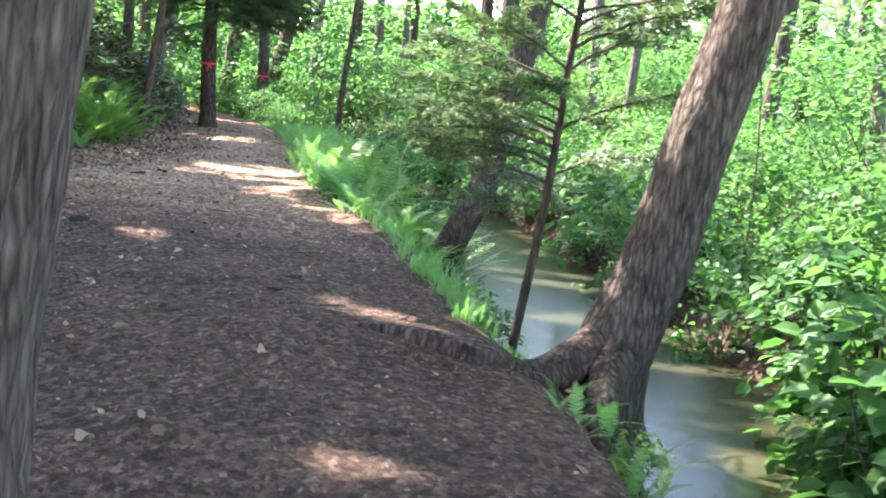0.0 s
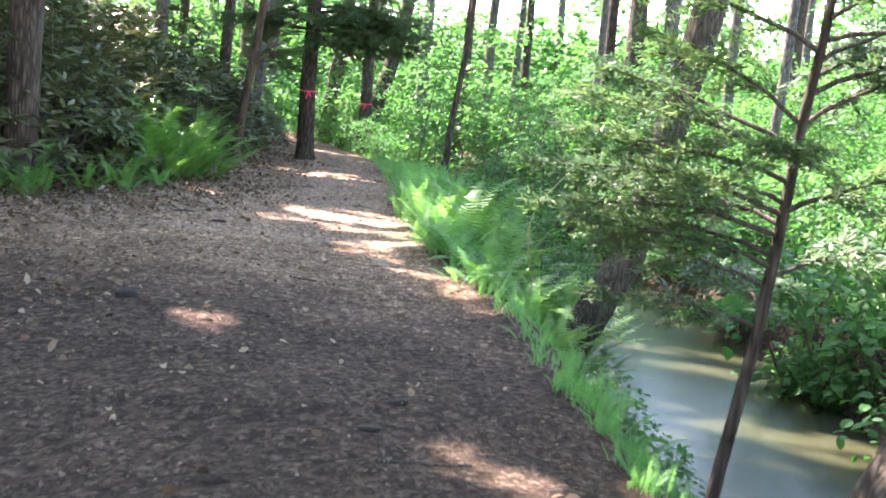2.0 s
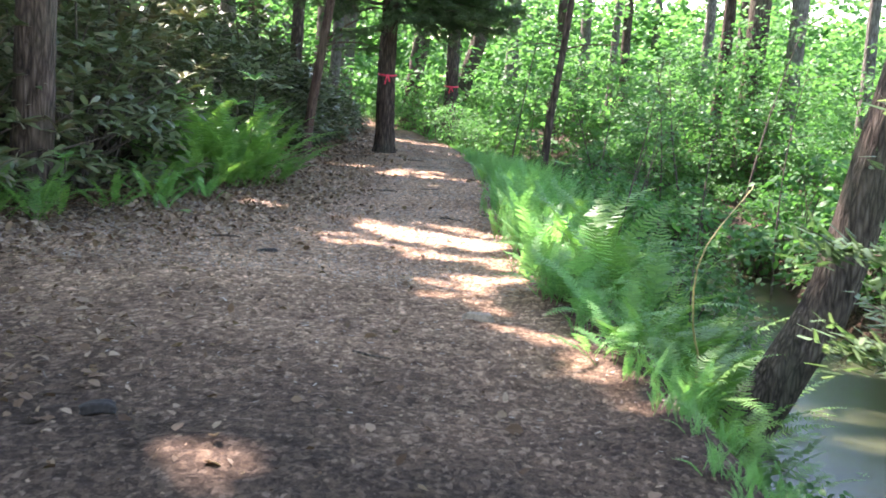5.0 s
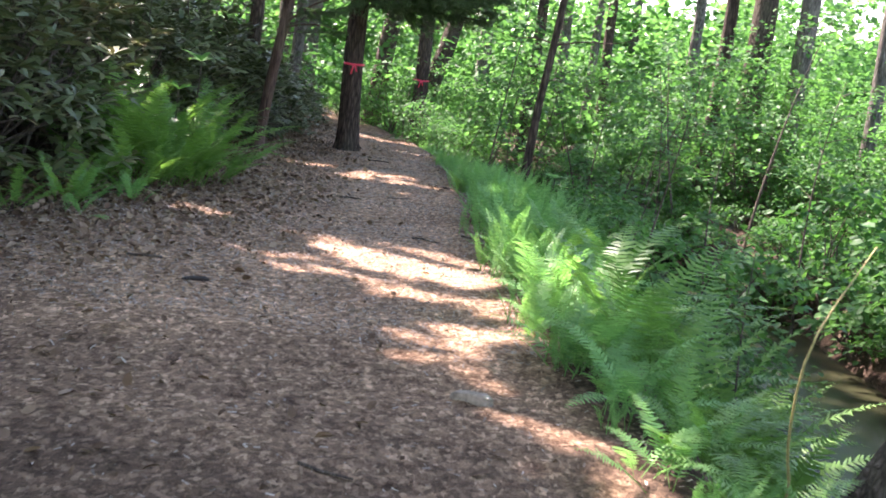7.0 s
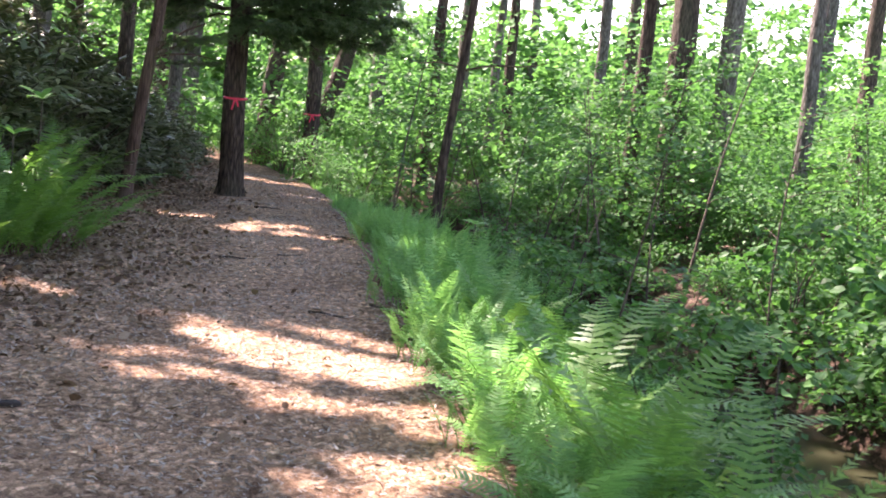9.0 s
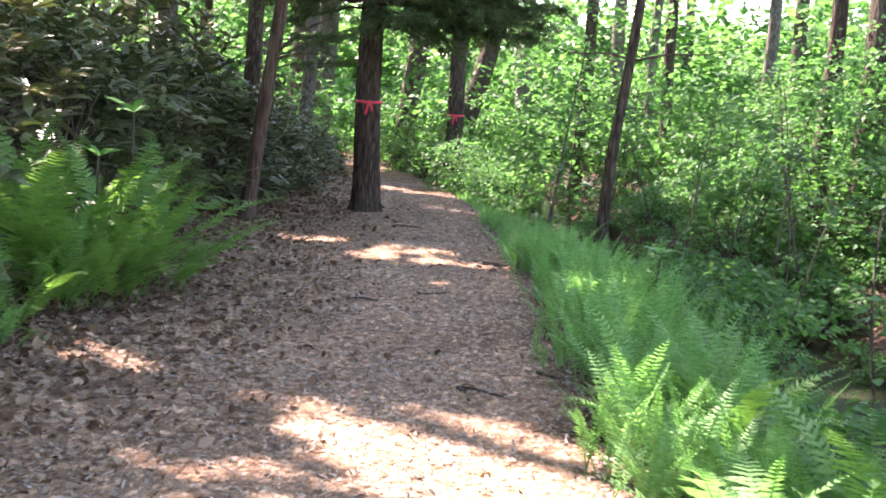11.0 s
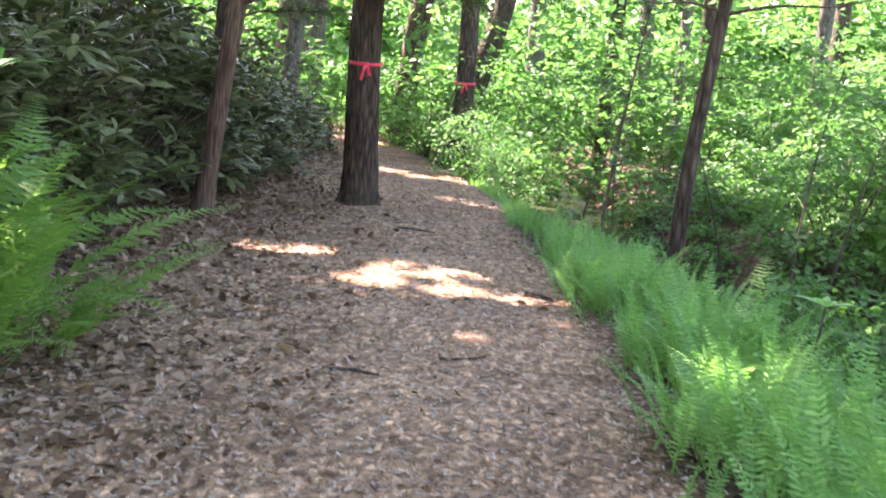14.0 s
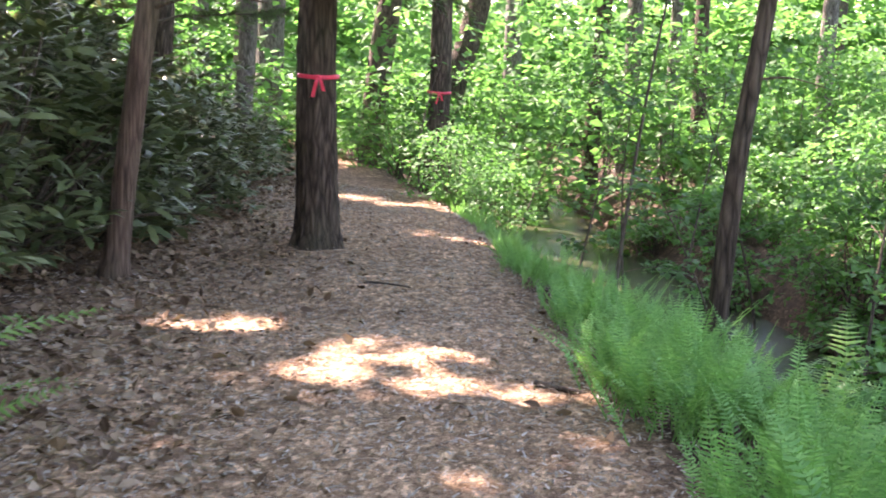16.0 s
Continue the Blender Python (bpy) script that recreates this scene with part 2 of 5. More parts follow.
def height(x, y):
    """Ground height: a level path, the bank down to the brook, and the woods beyond it."""
    x, y = np.asarray(x, float), np.asarray(y, float)
    r, c, h = right_edge(y), brook(y), half_brook(y)
    near = c - h
    drop = smooth(r - 0.05 + 0.4 * np.maximum(near - r - 0.6, 0) * (1 - smooth(26, 29, y)), np.maximum(near + 0.1, r + 0.5), x)
    rise = smooth(c + h - 0.1, c + h + 1.0, x)
    z = -1.2 * drop + rise * (0.85 + 0.006 * np.clip(x - c, 0, 200))
    z = z + 0.85 * drop * (1 - rise) * np.exp(-((x - 0.75) / 0.62) ** 2 - ((y - 6.8) / 1.15) ** 2)
    z = z + 0.35 * smooth(0, 12, left_edge(y) - x)
    z = z + 0.018 * np.sin(1.7 * x + 0.6 * y) + 0.014 * np.sin(2.9 * y - 1.1 * x) + 0.05 * np.sin(0.9 * x) * np.sin(0.7 * y) * smooth(0.3, 2, np.abs(x - 0.5 * (r + left_edge(y))) - 1.2)
    return z


# Gaps in the leaf roof let sun through to these spots: x, y, half length, half width, turn in degrees
SUN_SPOTS = [
    (-2.5, 10.12, 0.28, 0.11, -25), (-0.40, 7.45, 0.5, 0.09, -50), (-2.95, 17.75, 0.95, 0.42, -25), (-2.7, 17.2, 0.5, 0.2, -25), (-3.5, 18.35, 0.4, 0.16, -25), (-4.15, 17.2, 0.28, 0.07, -20), (-3.6, 17.25, 0.28, 0.04, -20), (-2.9, 16.3, 0.25, 0.02, -25), (-2.7, 15.2, 0.2, 0.0, -30), (-3.4, 16.75, 0.3, 0.03, -20), (-2.4, 14.5, 0.25, 0.02, -30), (-2.05, 15.2, 0.3, 0.04, -35), (-3.2, 15.9, 0.15, 0.0, -20), (-5.1, 18.85, 0.3, 0.14, -30), (-4.2, 17.7, 0.2, 0.03, -10),
    (-3.7, 16.6, 0.25, 0.0, -20), (-2.6, 16.45, 0.35, 0.07, -30), (-3.5, 15.2, 0.2, 0.0, -25), (-2.35, 15.3, 0.45, 0.05, -28), (-2.1, 14.7, 0.35, 0.03, -42),
    (-1.9, 14.1, 0.3, 0.05, -40), (-1.0, 12.4, 0.5, 0.04, -50), (-1.4, 13.3, 0.4, 0.05, -50), (-5.75, 25.3, 0.36, 0.24, -10),
    (-4.45, 24.6, 0.45, 0.24, -12), (-4.15, 24.15, 0.5, 0.16, -5), (-4.8, 24.2, 0.3, 0.08, -10), (-5.3, 19.0, 0.5, 0.2, -40), (-6.1, 32.3, 0.7, 0.12, -28), (-3.9, 18.45, 0.4, 0.16, -10), (1.0, 12.6, 0.9, 0.08, -10), (1.6, 10.8, 0.6, 0.07, -10), (0.45, 15.8, 0.8, 0.09, -10),
    (-8.0, 31.6, 0.5, 0.2, 0), (-4.8, 29.6, 0.6, 0.07, -35), (-1.7, 16.2, 0.55, 0.4, 0), (-1.3, 15.5, 0.5, 0.35, 0),
    (-1.1, 12.9, 0.22, 0.15, 0), (-2.0, 17.6, 0.5, 0.3, 0), (0.7, 15.0, 0.8, 0.12, -15), (1.5, 12.0, 0.7, 0.12, -15),
    (2.3, 9.2, 0.5, 0.14, -20), (2.2, 7.8, 0.6, 0.12, -20), (-0.32, 4.4, 0.2, 0.06, -20), (0.85, 7.8, 0.7, 0.4, 0), (1.2, 7.45, 0.7, 0.45, 0), (-5.55, 20.3, 0.3, 0.2, -20), (-4.6, 32.5, 0.9, 0.6, 0), (-4.9, 34.2, 0.8, 0.6, 0), (-4.1, 31.6, 0.5, 0.4, 0), (-6.1, 15.9, 0.3, 0.2, 0),
    (-2.3, 21.0, 0.3, 0.2, 0), (-5.65, 20.3, 0.42, 0.32, 0), (-6.2, 20.7, 0.35, 0.28, 0), (-5.5, 20.8, 0.3, 0.2, 0), (-5.95, 19.95, 0.35, 0.25, 0),
]


def sunlit(P):
    """Which points lie on a ray of sun that reaches one of the sun spots, or the open woods across the brook."""
    k = P[:, 2] / math.tan(SUN_EL)
    gx, gy = P[:, 0] - SUN_AZ[0] * k, P[:, 1] - SUN_AZ[1] * k
    lit = np.zeros(len(P), bool)
    for x, y, a, b, turn in SUN_SPOTS:
        c, s = math.cos(radians(turn)), math.sin(radians(turn))
        u, v = (gx - x) * c + (gy - y) * s, -(gx - x) * s + (gy - y) * c
        wob = 1 + 0.3 * np.sin(9 * gx + 5 * gy) + 0.25 * np.sin(17 * gy - 11 * gx)
        if a < 0.8:
            wob = wob - 1.1 * (np.sin(14 * gx + 4 * gy + x) * np.sin(12 * gy - 5 * gx + y) > 0.06)
        lit |= (u / (1.05 * a + 0.12)) ** 2 + (v / (1.1 * b + 0.09)) ** 2 < wob
    across = gx - brook(gy) - 1.2
    patch = np.sin(0.9 * gx + 1.3) * np.sin(0.8 * gy) + 0.6 * np.sin(2.3 * gx - 1.1 * gy) + 0.5 * np.sin(3.1 * gy + 0.7 * gx)
    lit |= (across > np.where((gy > 13) & (gy < 25), 2.2, 0.7)) & (patch > np.where(gy < 13, 0.35, np.where(gy < 26, -0.9, -0.3)))
    lit |= (gy > 36) & (gx > right_edge(gy) + 0.6) & (patch > -0.1)
    return lit


# ---- mesh helpers ----
rng = np.random.default_rng(7)


def mesh(name, V, loops, sizes, smooth_faces=False):
    """A mesh from arrays: vertices, the corners of all faces one after another, and the number of corners of each."""
    me = bpy.data.meshes.new(name)
    V = np.asarray(V, np.float32)
    loops, sizes = np.asarray(loops, np.int32), np.asarray(sizes, np.int32)
    me.vertices.add(len(V))
    me.vertices.foreach_set("co", V.ravel())
    me.loops.add(len(loops))
    me.loops.foreach_set("vertex_index", loops)
    me.polygons.add(len(sizes))
    me.polygons.foreach_set("loop_start", np.concatenate(([0], np.cumsum(sizes)[:-1])).astype(np.int32))
    me.polygons.foreach_set("use_smooth", np.full(len(sizes), smooth_faces))
    me.update(calc_edges=True)
    me.validate()
    return me


class Build:
    """Collects pieces of one mesh."""

    def __init__(self):
        self.V, self.L, self.S, self.n = [], [], [], 0

    def put(self, V, F):
        """F: an array of faces with the same number of corners."""
        F = np.asarray(F)
        self.V.append(np.asarray(V, float))
        self.L.append((F + self.n).ravel())
        self.S.append(np.full(len(F), F.shape[1]))
        self.n += len(V)
        return self

    def done(self, name, material, smooth_faces=False):
        me = mesh(name, np.concatenate(self.V), np.concatenate(self.L), np.concatenate(self.S), smooth_faces)
        me.materials.append(material)
        return me


def part(name, data, parent, label=""):
    ob = new(name, data)
    ob.parent = parent
    return tagged(ob, label)


def tube(path, radii, sides=8, rough=0.0, seed=0, cap=True):
    """A bent, tapered round bar along a path; rough gives ridges that run along it."""
    path = np.asarray(path, float)
    n = len(path)
    tang = np.gradient(path, axis=0)
    tang /= np.linalg.norm(tang, axis=1)[:, None] + 1e-9
    ref = np.array([0.31, 0.95, 0.05]) if abs(tang[0, 2]) > 0.6 else np.array([0.0, 0.05, 1.0])
    a = np.cross(tang, ref)
    a /= np.linalg.norm(a, axis=1)[:, None] + 1e-9
    b = np.cross(tang, a)
    ang = np.linspace(0, 2 * np.pi, sides, endpoint=False)
    R = np.repeat(np.asarray(radii, float)[:, None], sides, 1)
    if rough:
        g = np.random.default_rng(seed)
        ph = g.uniform(0, 6.28, 8)
        s = np.linspace(0, 1, n)[:, None] * n * 0.06
        for k, f in enumerate((5, 9, 13, 17)):
            R = R * (1 + rough * np.sin(f * ang[None] + ph[k] + 1.6 * np.sin(s * (1 + 0.4 * k) + ph[k + 4])) / (1 + 0.35 * k))
        R = R * (1 + rough * 0.5 * g.standard_normal(R.shape))
    V = path[:, None] + R[..., None] * (np.cos(ang)[None, :, None] * a[:, None] + np.sin(ang)[None, :, None] * b[:, None])
    i, j = np.meshgrid(np.arange(n - 1), np.arange(sides), indexing="ij")
    k = (j + 1) % sides
    F = np.stack([i * sides + j, i * sides + k, (i + 1) * sides + k, (i + 1) * sides + j], -1).reshape(-1, 4)
    V = V.reshape(-1, 3)
    if cap:
        V = np.concatenate([V, path[-1:] + tang[-1:] * radii[-1] * 0.6])
        top = (n - 1) * sides
        q = np.arange(sides)
        F = np.concatenate([F, np.stack([top + q, top + (q + 1) % sides, np.full(sides, len(V) - 1), np.full(sides, len(V) - 1)], -1)])
    return V, F


def add_tube(b, *args, **kw):
    V, F = tube(*args, **kw)
    tri = F[:, 2] == F[:, 3]
    b.put(V, F[~tri])
    if tri.any():
        b.L.append((F[tri][:, :3] + b.n - len(V)).ravel())
        b.S.append(np.full(tri.sum(), 3))
    return b


LEAF2 = (np.array([(0, 0, 0), (0.5, 0.42, 0.10), (1, 0, -0.06), (0.5, -0.42, 0.10)]), np.array([(0, 1, 2), (0, 2, 3)]))
LEAF4 = (np.array([(0, 0, 0), (0.28, 0.30, 0.06), (0.68, 0.27, 0.03), (1, 0, -0.12), (0.68, -0.27, 0.03), (0.28, -0.30, 0.06), (0.5, 0, 0.0)]),
         np.array([(0, 6, 1), (1, 6, 2), (2, 6, 3), (0, 5, 6), (5, 4, 6), (4, 3, 6)]))
BLADE = (np.array([(0, 0, 0), (0.35, 0.13, 0.02), (0.75, 0.12, -0.05), (1, 0, -0.16), (0.75, -0.12, -0.05), (0.35, -0.13, 0.02)]),
         np.array([(0, 5, 1), (1, 5, 4), (1, 4, 2), (2, 4, 3)]))


def leaves(b, P, D, size, shape=LEAF2, flat=0.6, g=None):
    """Leaves at points P that point along D (about level when flat is high), each of its own size."""
    g = g or rng
    n = len(P)
    if n == 0:
        return b
    X = D / (np.linalg.norm(D, axis=1)[:, None] + 1e-9)
    up = np.stack([g.normal(0, 1 - flat, n), g.normal(0, 1 - flat, n), np.full(n, 1.0)], -1) + 1e-4
    Y = np.cross(up, X)
    Y /= np.linalg.norm(Y, axis=1)[:, None] + 1e-9
    Z = np.cross(X, Y)
    v, f = shape
    s = np.broadcast_to(np.asarray(size, float), (n,))[:, None, None]
    V = P[:, None] + s * (v[None, :, :1] * X[:, None] + v[None, :, 1:2] * Y[:, None] + v[None, :, 2:] * Z[:, None])
    F = f[None] + (np.arange(n) * len(v))[:, None, None]
    return b.put(V.reshape(-1, 3), F.reshape(-1, 3))


def ball(n, g):
    d = g.standard_normal((n, 3))
    return d / np.linalg.norm(d, axis=1)[:, None]


# ---- ground, brook ----
def make_ground():
    xs = np.concatenate([[-900, -400, -200, -110, -70, -48, -36, -28, -22, -17], np.arange(-14, -8, 0.4), np.arange(-8, 5.0, 0.09), np.arange(5.0, 10, 0.35), [11, 13, 16, 20, 26, 34, 46, 70, 110, 200, 400, 900]])
    ys = np.concatenate([[-900, -400, -200, -100, -50, -25, -14, -8], np.arange(-5, 0, 0.4), np.arange(0, 34, 0.09), np.arange(34, 50, 0.4), [52, 56, 62, 70, 84, 110, 160, 260, 500, 1200]])
    X, Y = np.meshgrid(xs, ys)
    Z = height(X, Y)
    g = np.random.default_rng(3)
    fine = (X > -8) & (X < 5) & (Y > 0) & (Y < 34)
    Z = Z + np.where(fine, g.normal(0, 0.006, Z.shape), 0)
    V = np.stack([X, Y, Z], -1).reshape(-1, 3)
    nx = len(xs)
    i, j = np.meshgrid(np.arange(len(ys) - 1), np.arange(nx - 1), indexing="ij")
    F = np.stack([i * nx + j, i * nx + j + 1, (i + 1) * nx + j + 1, (i + 1) * nx + j], -1).reshape(-1, 4)
    me = Build().put(V, F).done("ground", M_FLOOR, True)
    # where the path colour is lifted: chip cover plus painted-in brightness
    spread = smooth(9.5, 16.5, Y) * smooth(-0.9, 0.9, X - left_edge(Y)) * (1 - smooth(-0.15, 0.35, X - right_edge(Y))) * (1 - 0.6 * smooth(29, 35, Y))
    layer = me.attributes.new("mulch_light", "FLOAT", "POINT")
    layer.data.foreach_set("value", spread.reshape(-1).astype(np.float32))
    ob = new("ground", me)
    return tagged(ob, "brown woodland floor of trodden earth and wood chips", "ground", kind="structure")


make_ground()


def make_water():
    ys = np.concatenate([np.arange(-30, 60, 0.5)])
    c, h = brook(ys), half_brook(ys) + 0.35
    us = np.linspace(-1, 1, 9)
    V = np.stack([c[:, None] + h[:, None] * us, np.repeat(ys[:, None], 9, 1), np.full((len(ys), 9), WATER_Z)], -1).reshape(-1, 3)
    i, j = np.meshgrid(np.arange(len(ys) - 1), np.arange(8), indexing="ij")
    F = np.stack([i * 9 + j, i * 9 + j + 1, (i + 1) * 9 + j + 1, (i + 1) * 9 + j], -1).reshape(-1, 4)
    ob = new("water", Build().put(V, F).done("water", M_WATER, True))
    tagged(ob, "slow greenish-brown silty brook water", "water", kind="structure")


make_water()


# ---- trees ----
def limb_path(start, direction, length, sag, n, g, wobble=0.05):
    d = np.asarray(direction, float)
    d /= np.linalg.norm(d)
    s = np.linspace(0, 1, n)
    p = np.asarray(start, float) + s[:, None] * length * d
    p[:, 2] += sag * length * s ** 2
    p[1:] += np.cumsum(g.normal(0, wobble * length / n, (n - 1, 3)), 0)
    return p


def limb_bend(points, n=25):
    """A smooth curve through a few points."""
    p = np.asarray(points, float)
    u = np.linspace(0, len(p) - 1, n)
    i = np.clip(u.astype(int), 0, len(p) - 2)
    f = (u - i)[:, None]
    q = np.vstack([2 * p[0] - p[1], p, 2 * p[-1] - p[-2]])
    a, b, c, d = q[i], q[i + 1], q[i + 2], q[i + 3]
    return 0.5 * (2 * b + (c - a) * f + (2 * a - 5 * b + 4 * c - d) * f ** 2 + (3 * b - a - 3 * c + d) * f ** 3)


def crown_leaves(centre, spread, tall, count, g):
    """Leaf clumps in an uneven crown out of view, cut away along the sun rays to the sun spots."""
    clumps = centre + ball(60, g) * np.array([spread, spread, tall]) * g.uniform(0.25, 1, (60, 1)) ** 0.6
    P = clumps[g.integers(0, 60, count)] + g.normal(0, 1, (count, 3)) * np.array([0.75, 0.75, 0.4])
    P = P[P[:, 2] > centre[2] - tall * 1.05]
    D = ball(len(P), g) * [1, 1, 0.35]
    S = g.uniform(0.28, 0.46, len(P))
    step = D / np.linalg.norm(D, axis=1)[:, None] * S[:, None]
    keep = ~(sunlit(P) | sunlit(P + 0.5 * step) | sunlit(P + step))
    return P[keep], D[keep], S[keep]


def stuff(ob):
    return tagged(ob, kind="stuff")


def tree(name, label, points, radii, bark, sides=20, rough=0.03, crown=None, limbs=5, seed=0, tall=14.0, category="tree"):
    """A tree: trunk through the points given and on up to its top, limbs, and a crown of leaf clumps high above."""
    g = np.random.default_rng(seed)
    root = new(name)
    pts = np.asarray(points, float)
    base = pts[0].copy()
    base[2] = float(height(base[0], base[1]))
    root.location = base
    if pts[0, 2] > base[2] - 0.05:
        pts[0, 2] = base[2] - 0.05
    lean = (pts[-1] - pts[-2]) / (pts[-1, 2] - pts[-2, 2])
    top = pts[-1] + np.array([lean[0] * 0.7, lean[1] * 0.7, 1]) * (tall - pts[-1, 2])
    way = np.vstack([pts, 0.5 * (pts[-1] + top) + g.normal(0, 0.12, 3) * [1, 1, 0], top])
    rad = list(radii) + [radii[-1] * 0.7, radii[-1] * 0.15]
    zs = way[:, 2]
    step = np.concatenate([np.arange(zs[0], min(zs[0] + 5.0, tall - 1), 0.06 if sides > 30 else 0.2), np.linspace(min(zs[0] + 5.2, tall - 0.9), tall, 12)])
    path = np.stack([np.interp(step, zs, way[:, k]) for k in range(3)], -1)
    path[:, 0] += 0.012 * np.sin(step * 2.1 + seed)
    path[:, 1] += 0.012 * np.cos(step * 1.7 + seed)
    r = np.interp(step, zs, rad)
    r = r * (1 + 0.45 * np.exp(-(step - zs[0]) / 0.14))
    b = Build()
    add_tube(b, path - base, r, sides=sides, rough=rough, seed=seed)
    part("trunk", b.done("trunk", bark, True), root)
    if crown:
        spread, cz, ct, count = crown
        lb = Build()
        for k in range(limbs):
            h = g.uniform(max(4.6, cz - ct), tall * 0.9)
            p0 = np.array([np.interp(h, zs, way[:, c]) for c in range(3)])
            a = g.uniform(0, 6.28)
            p = limb_path(p0, (math.cos(a), math.sin(a), g.uniform(0.3, 0.9)), spread * g.uniform(0.5, 0.9), 0.05, 7, g)
            r0 = np.interp(h, zs, rad) * 0.45
            add_tube(lb, p - base, np.linspace(r0, r0 * 0.2, 7), sides=6)
        stuff(part("limbs", lb.done("limbs", bark, True), root))
        P, D, S = crown_leaves(np.array([top[0], top[1], cz]), spread, ct, count, g)
        cb = leaves(Build(), P - base, D, S, LEAF2, 0.55, g)
        stuff(part("crown", cb.done("crown", M_CANOPY), root))
    return tagged(root, label, category)


# Unseen crowns: the leaf counts set how much sun and sky they block.
big = (3.8, 8.5, 2.8, 3000)
open_top = (3.2, 9.5, 3.0, 250)
near_oak = tree("tree", "grey-brown trunk with deep vertical bark furrows beside the path", [(-1.12, 2.4, 0), (-1.08, 2.4, 0.86), (-1.0, 2.4, 1.57), (-0.93, 2.4, 2.6)], [0.23, 0.215, 0.205, 0.2], M_BARK_OAK, 56, 0.03, big, 6, 11)
lean_tree = tree("leaning_tree", "grey-brown tree leaning out over the brook bank", [(0.93, 7.25, -0.5), (1.02, 7.2, -0.1), (1.22, 7.2, 0.45), (1.39, 7.2, 1.24), (1.65, 7.2, 2.08), (1.95, 7.2, 3.1)], [0.27, 0.24, 0.205, 0.195, 0.185, 0.175], M_BARK_OAK, 56, 0.03, big, 6, 12)
bank_tree = tree("leaning_tree", "dark trunk leaning from the foot of the brook bank", [(-0.27, 13.7, -0.95), (-0.13, 13.7, -0.6), (0.3, 13.7, 0.3), (0.53, 13.7, 1.35), (0.69, 13.7, 2.1)], [0.19, 0.17, 0.155, 0.15, 0.145], M_BARK_OAK, 28, 0.03, open_top, 5, 13)
ribbon_tree = tree("ribbon_tree", "dark furrowed pine trunk tied with a pink ribbon", [(-5.86, 28.4, 0), (-5.86, 28.4, 0.4), (-5.88, 28.4, 1.5), (-5.9, 28.4, 3.0)], [0.185, 0.175, 0.16, 0.15], M_BARK_PINE, 48, 0.035, open_top, 5, 14)
red_tree = tree("tree", "slim reddish-brown trunk leaning beside the rhododendrons", [(-6.86, 26.4, 0), (-6.72, 26.4, 1.0), (-6.61, 26.4, 2.0), (-6.48, 26.4, 3.2)], [0.092, 0.083, 0.078, 0.072], M_BARK_RED, 28, 0.025, (2.4, 7.5, 2.4, 200), 5, 15, 10)
thin_tree = tree("tree", "slim dark trunk leaning on the fern bank by the brook", [(-2.68, 26.2, -0.6), (-2.61, 26.2, 0.21), (-2.55, 26.2, 1.3), (-2.46, 26.2, 2.2), (-2.36, 26.2, 3.1)], [0.08, 0.068, 0.06, 0.056, 0.052], M_BARK_PINE, 24, 0.03, (2.4, 7.5, 2.2, 150), 5, 16, 10)

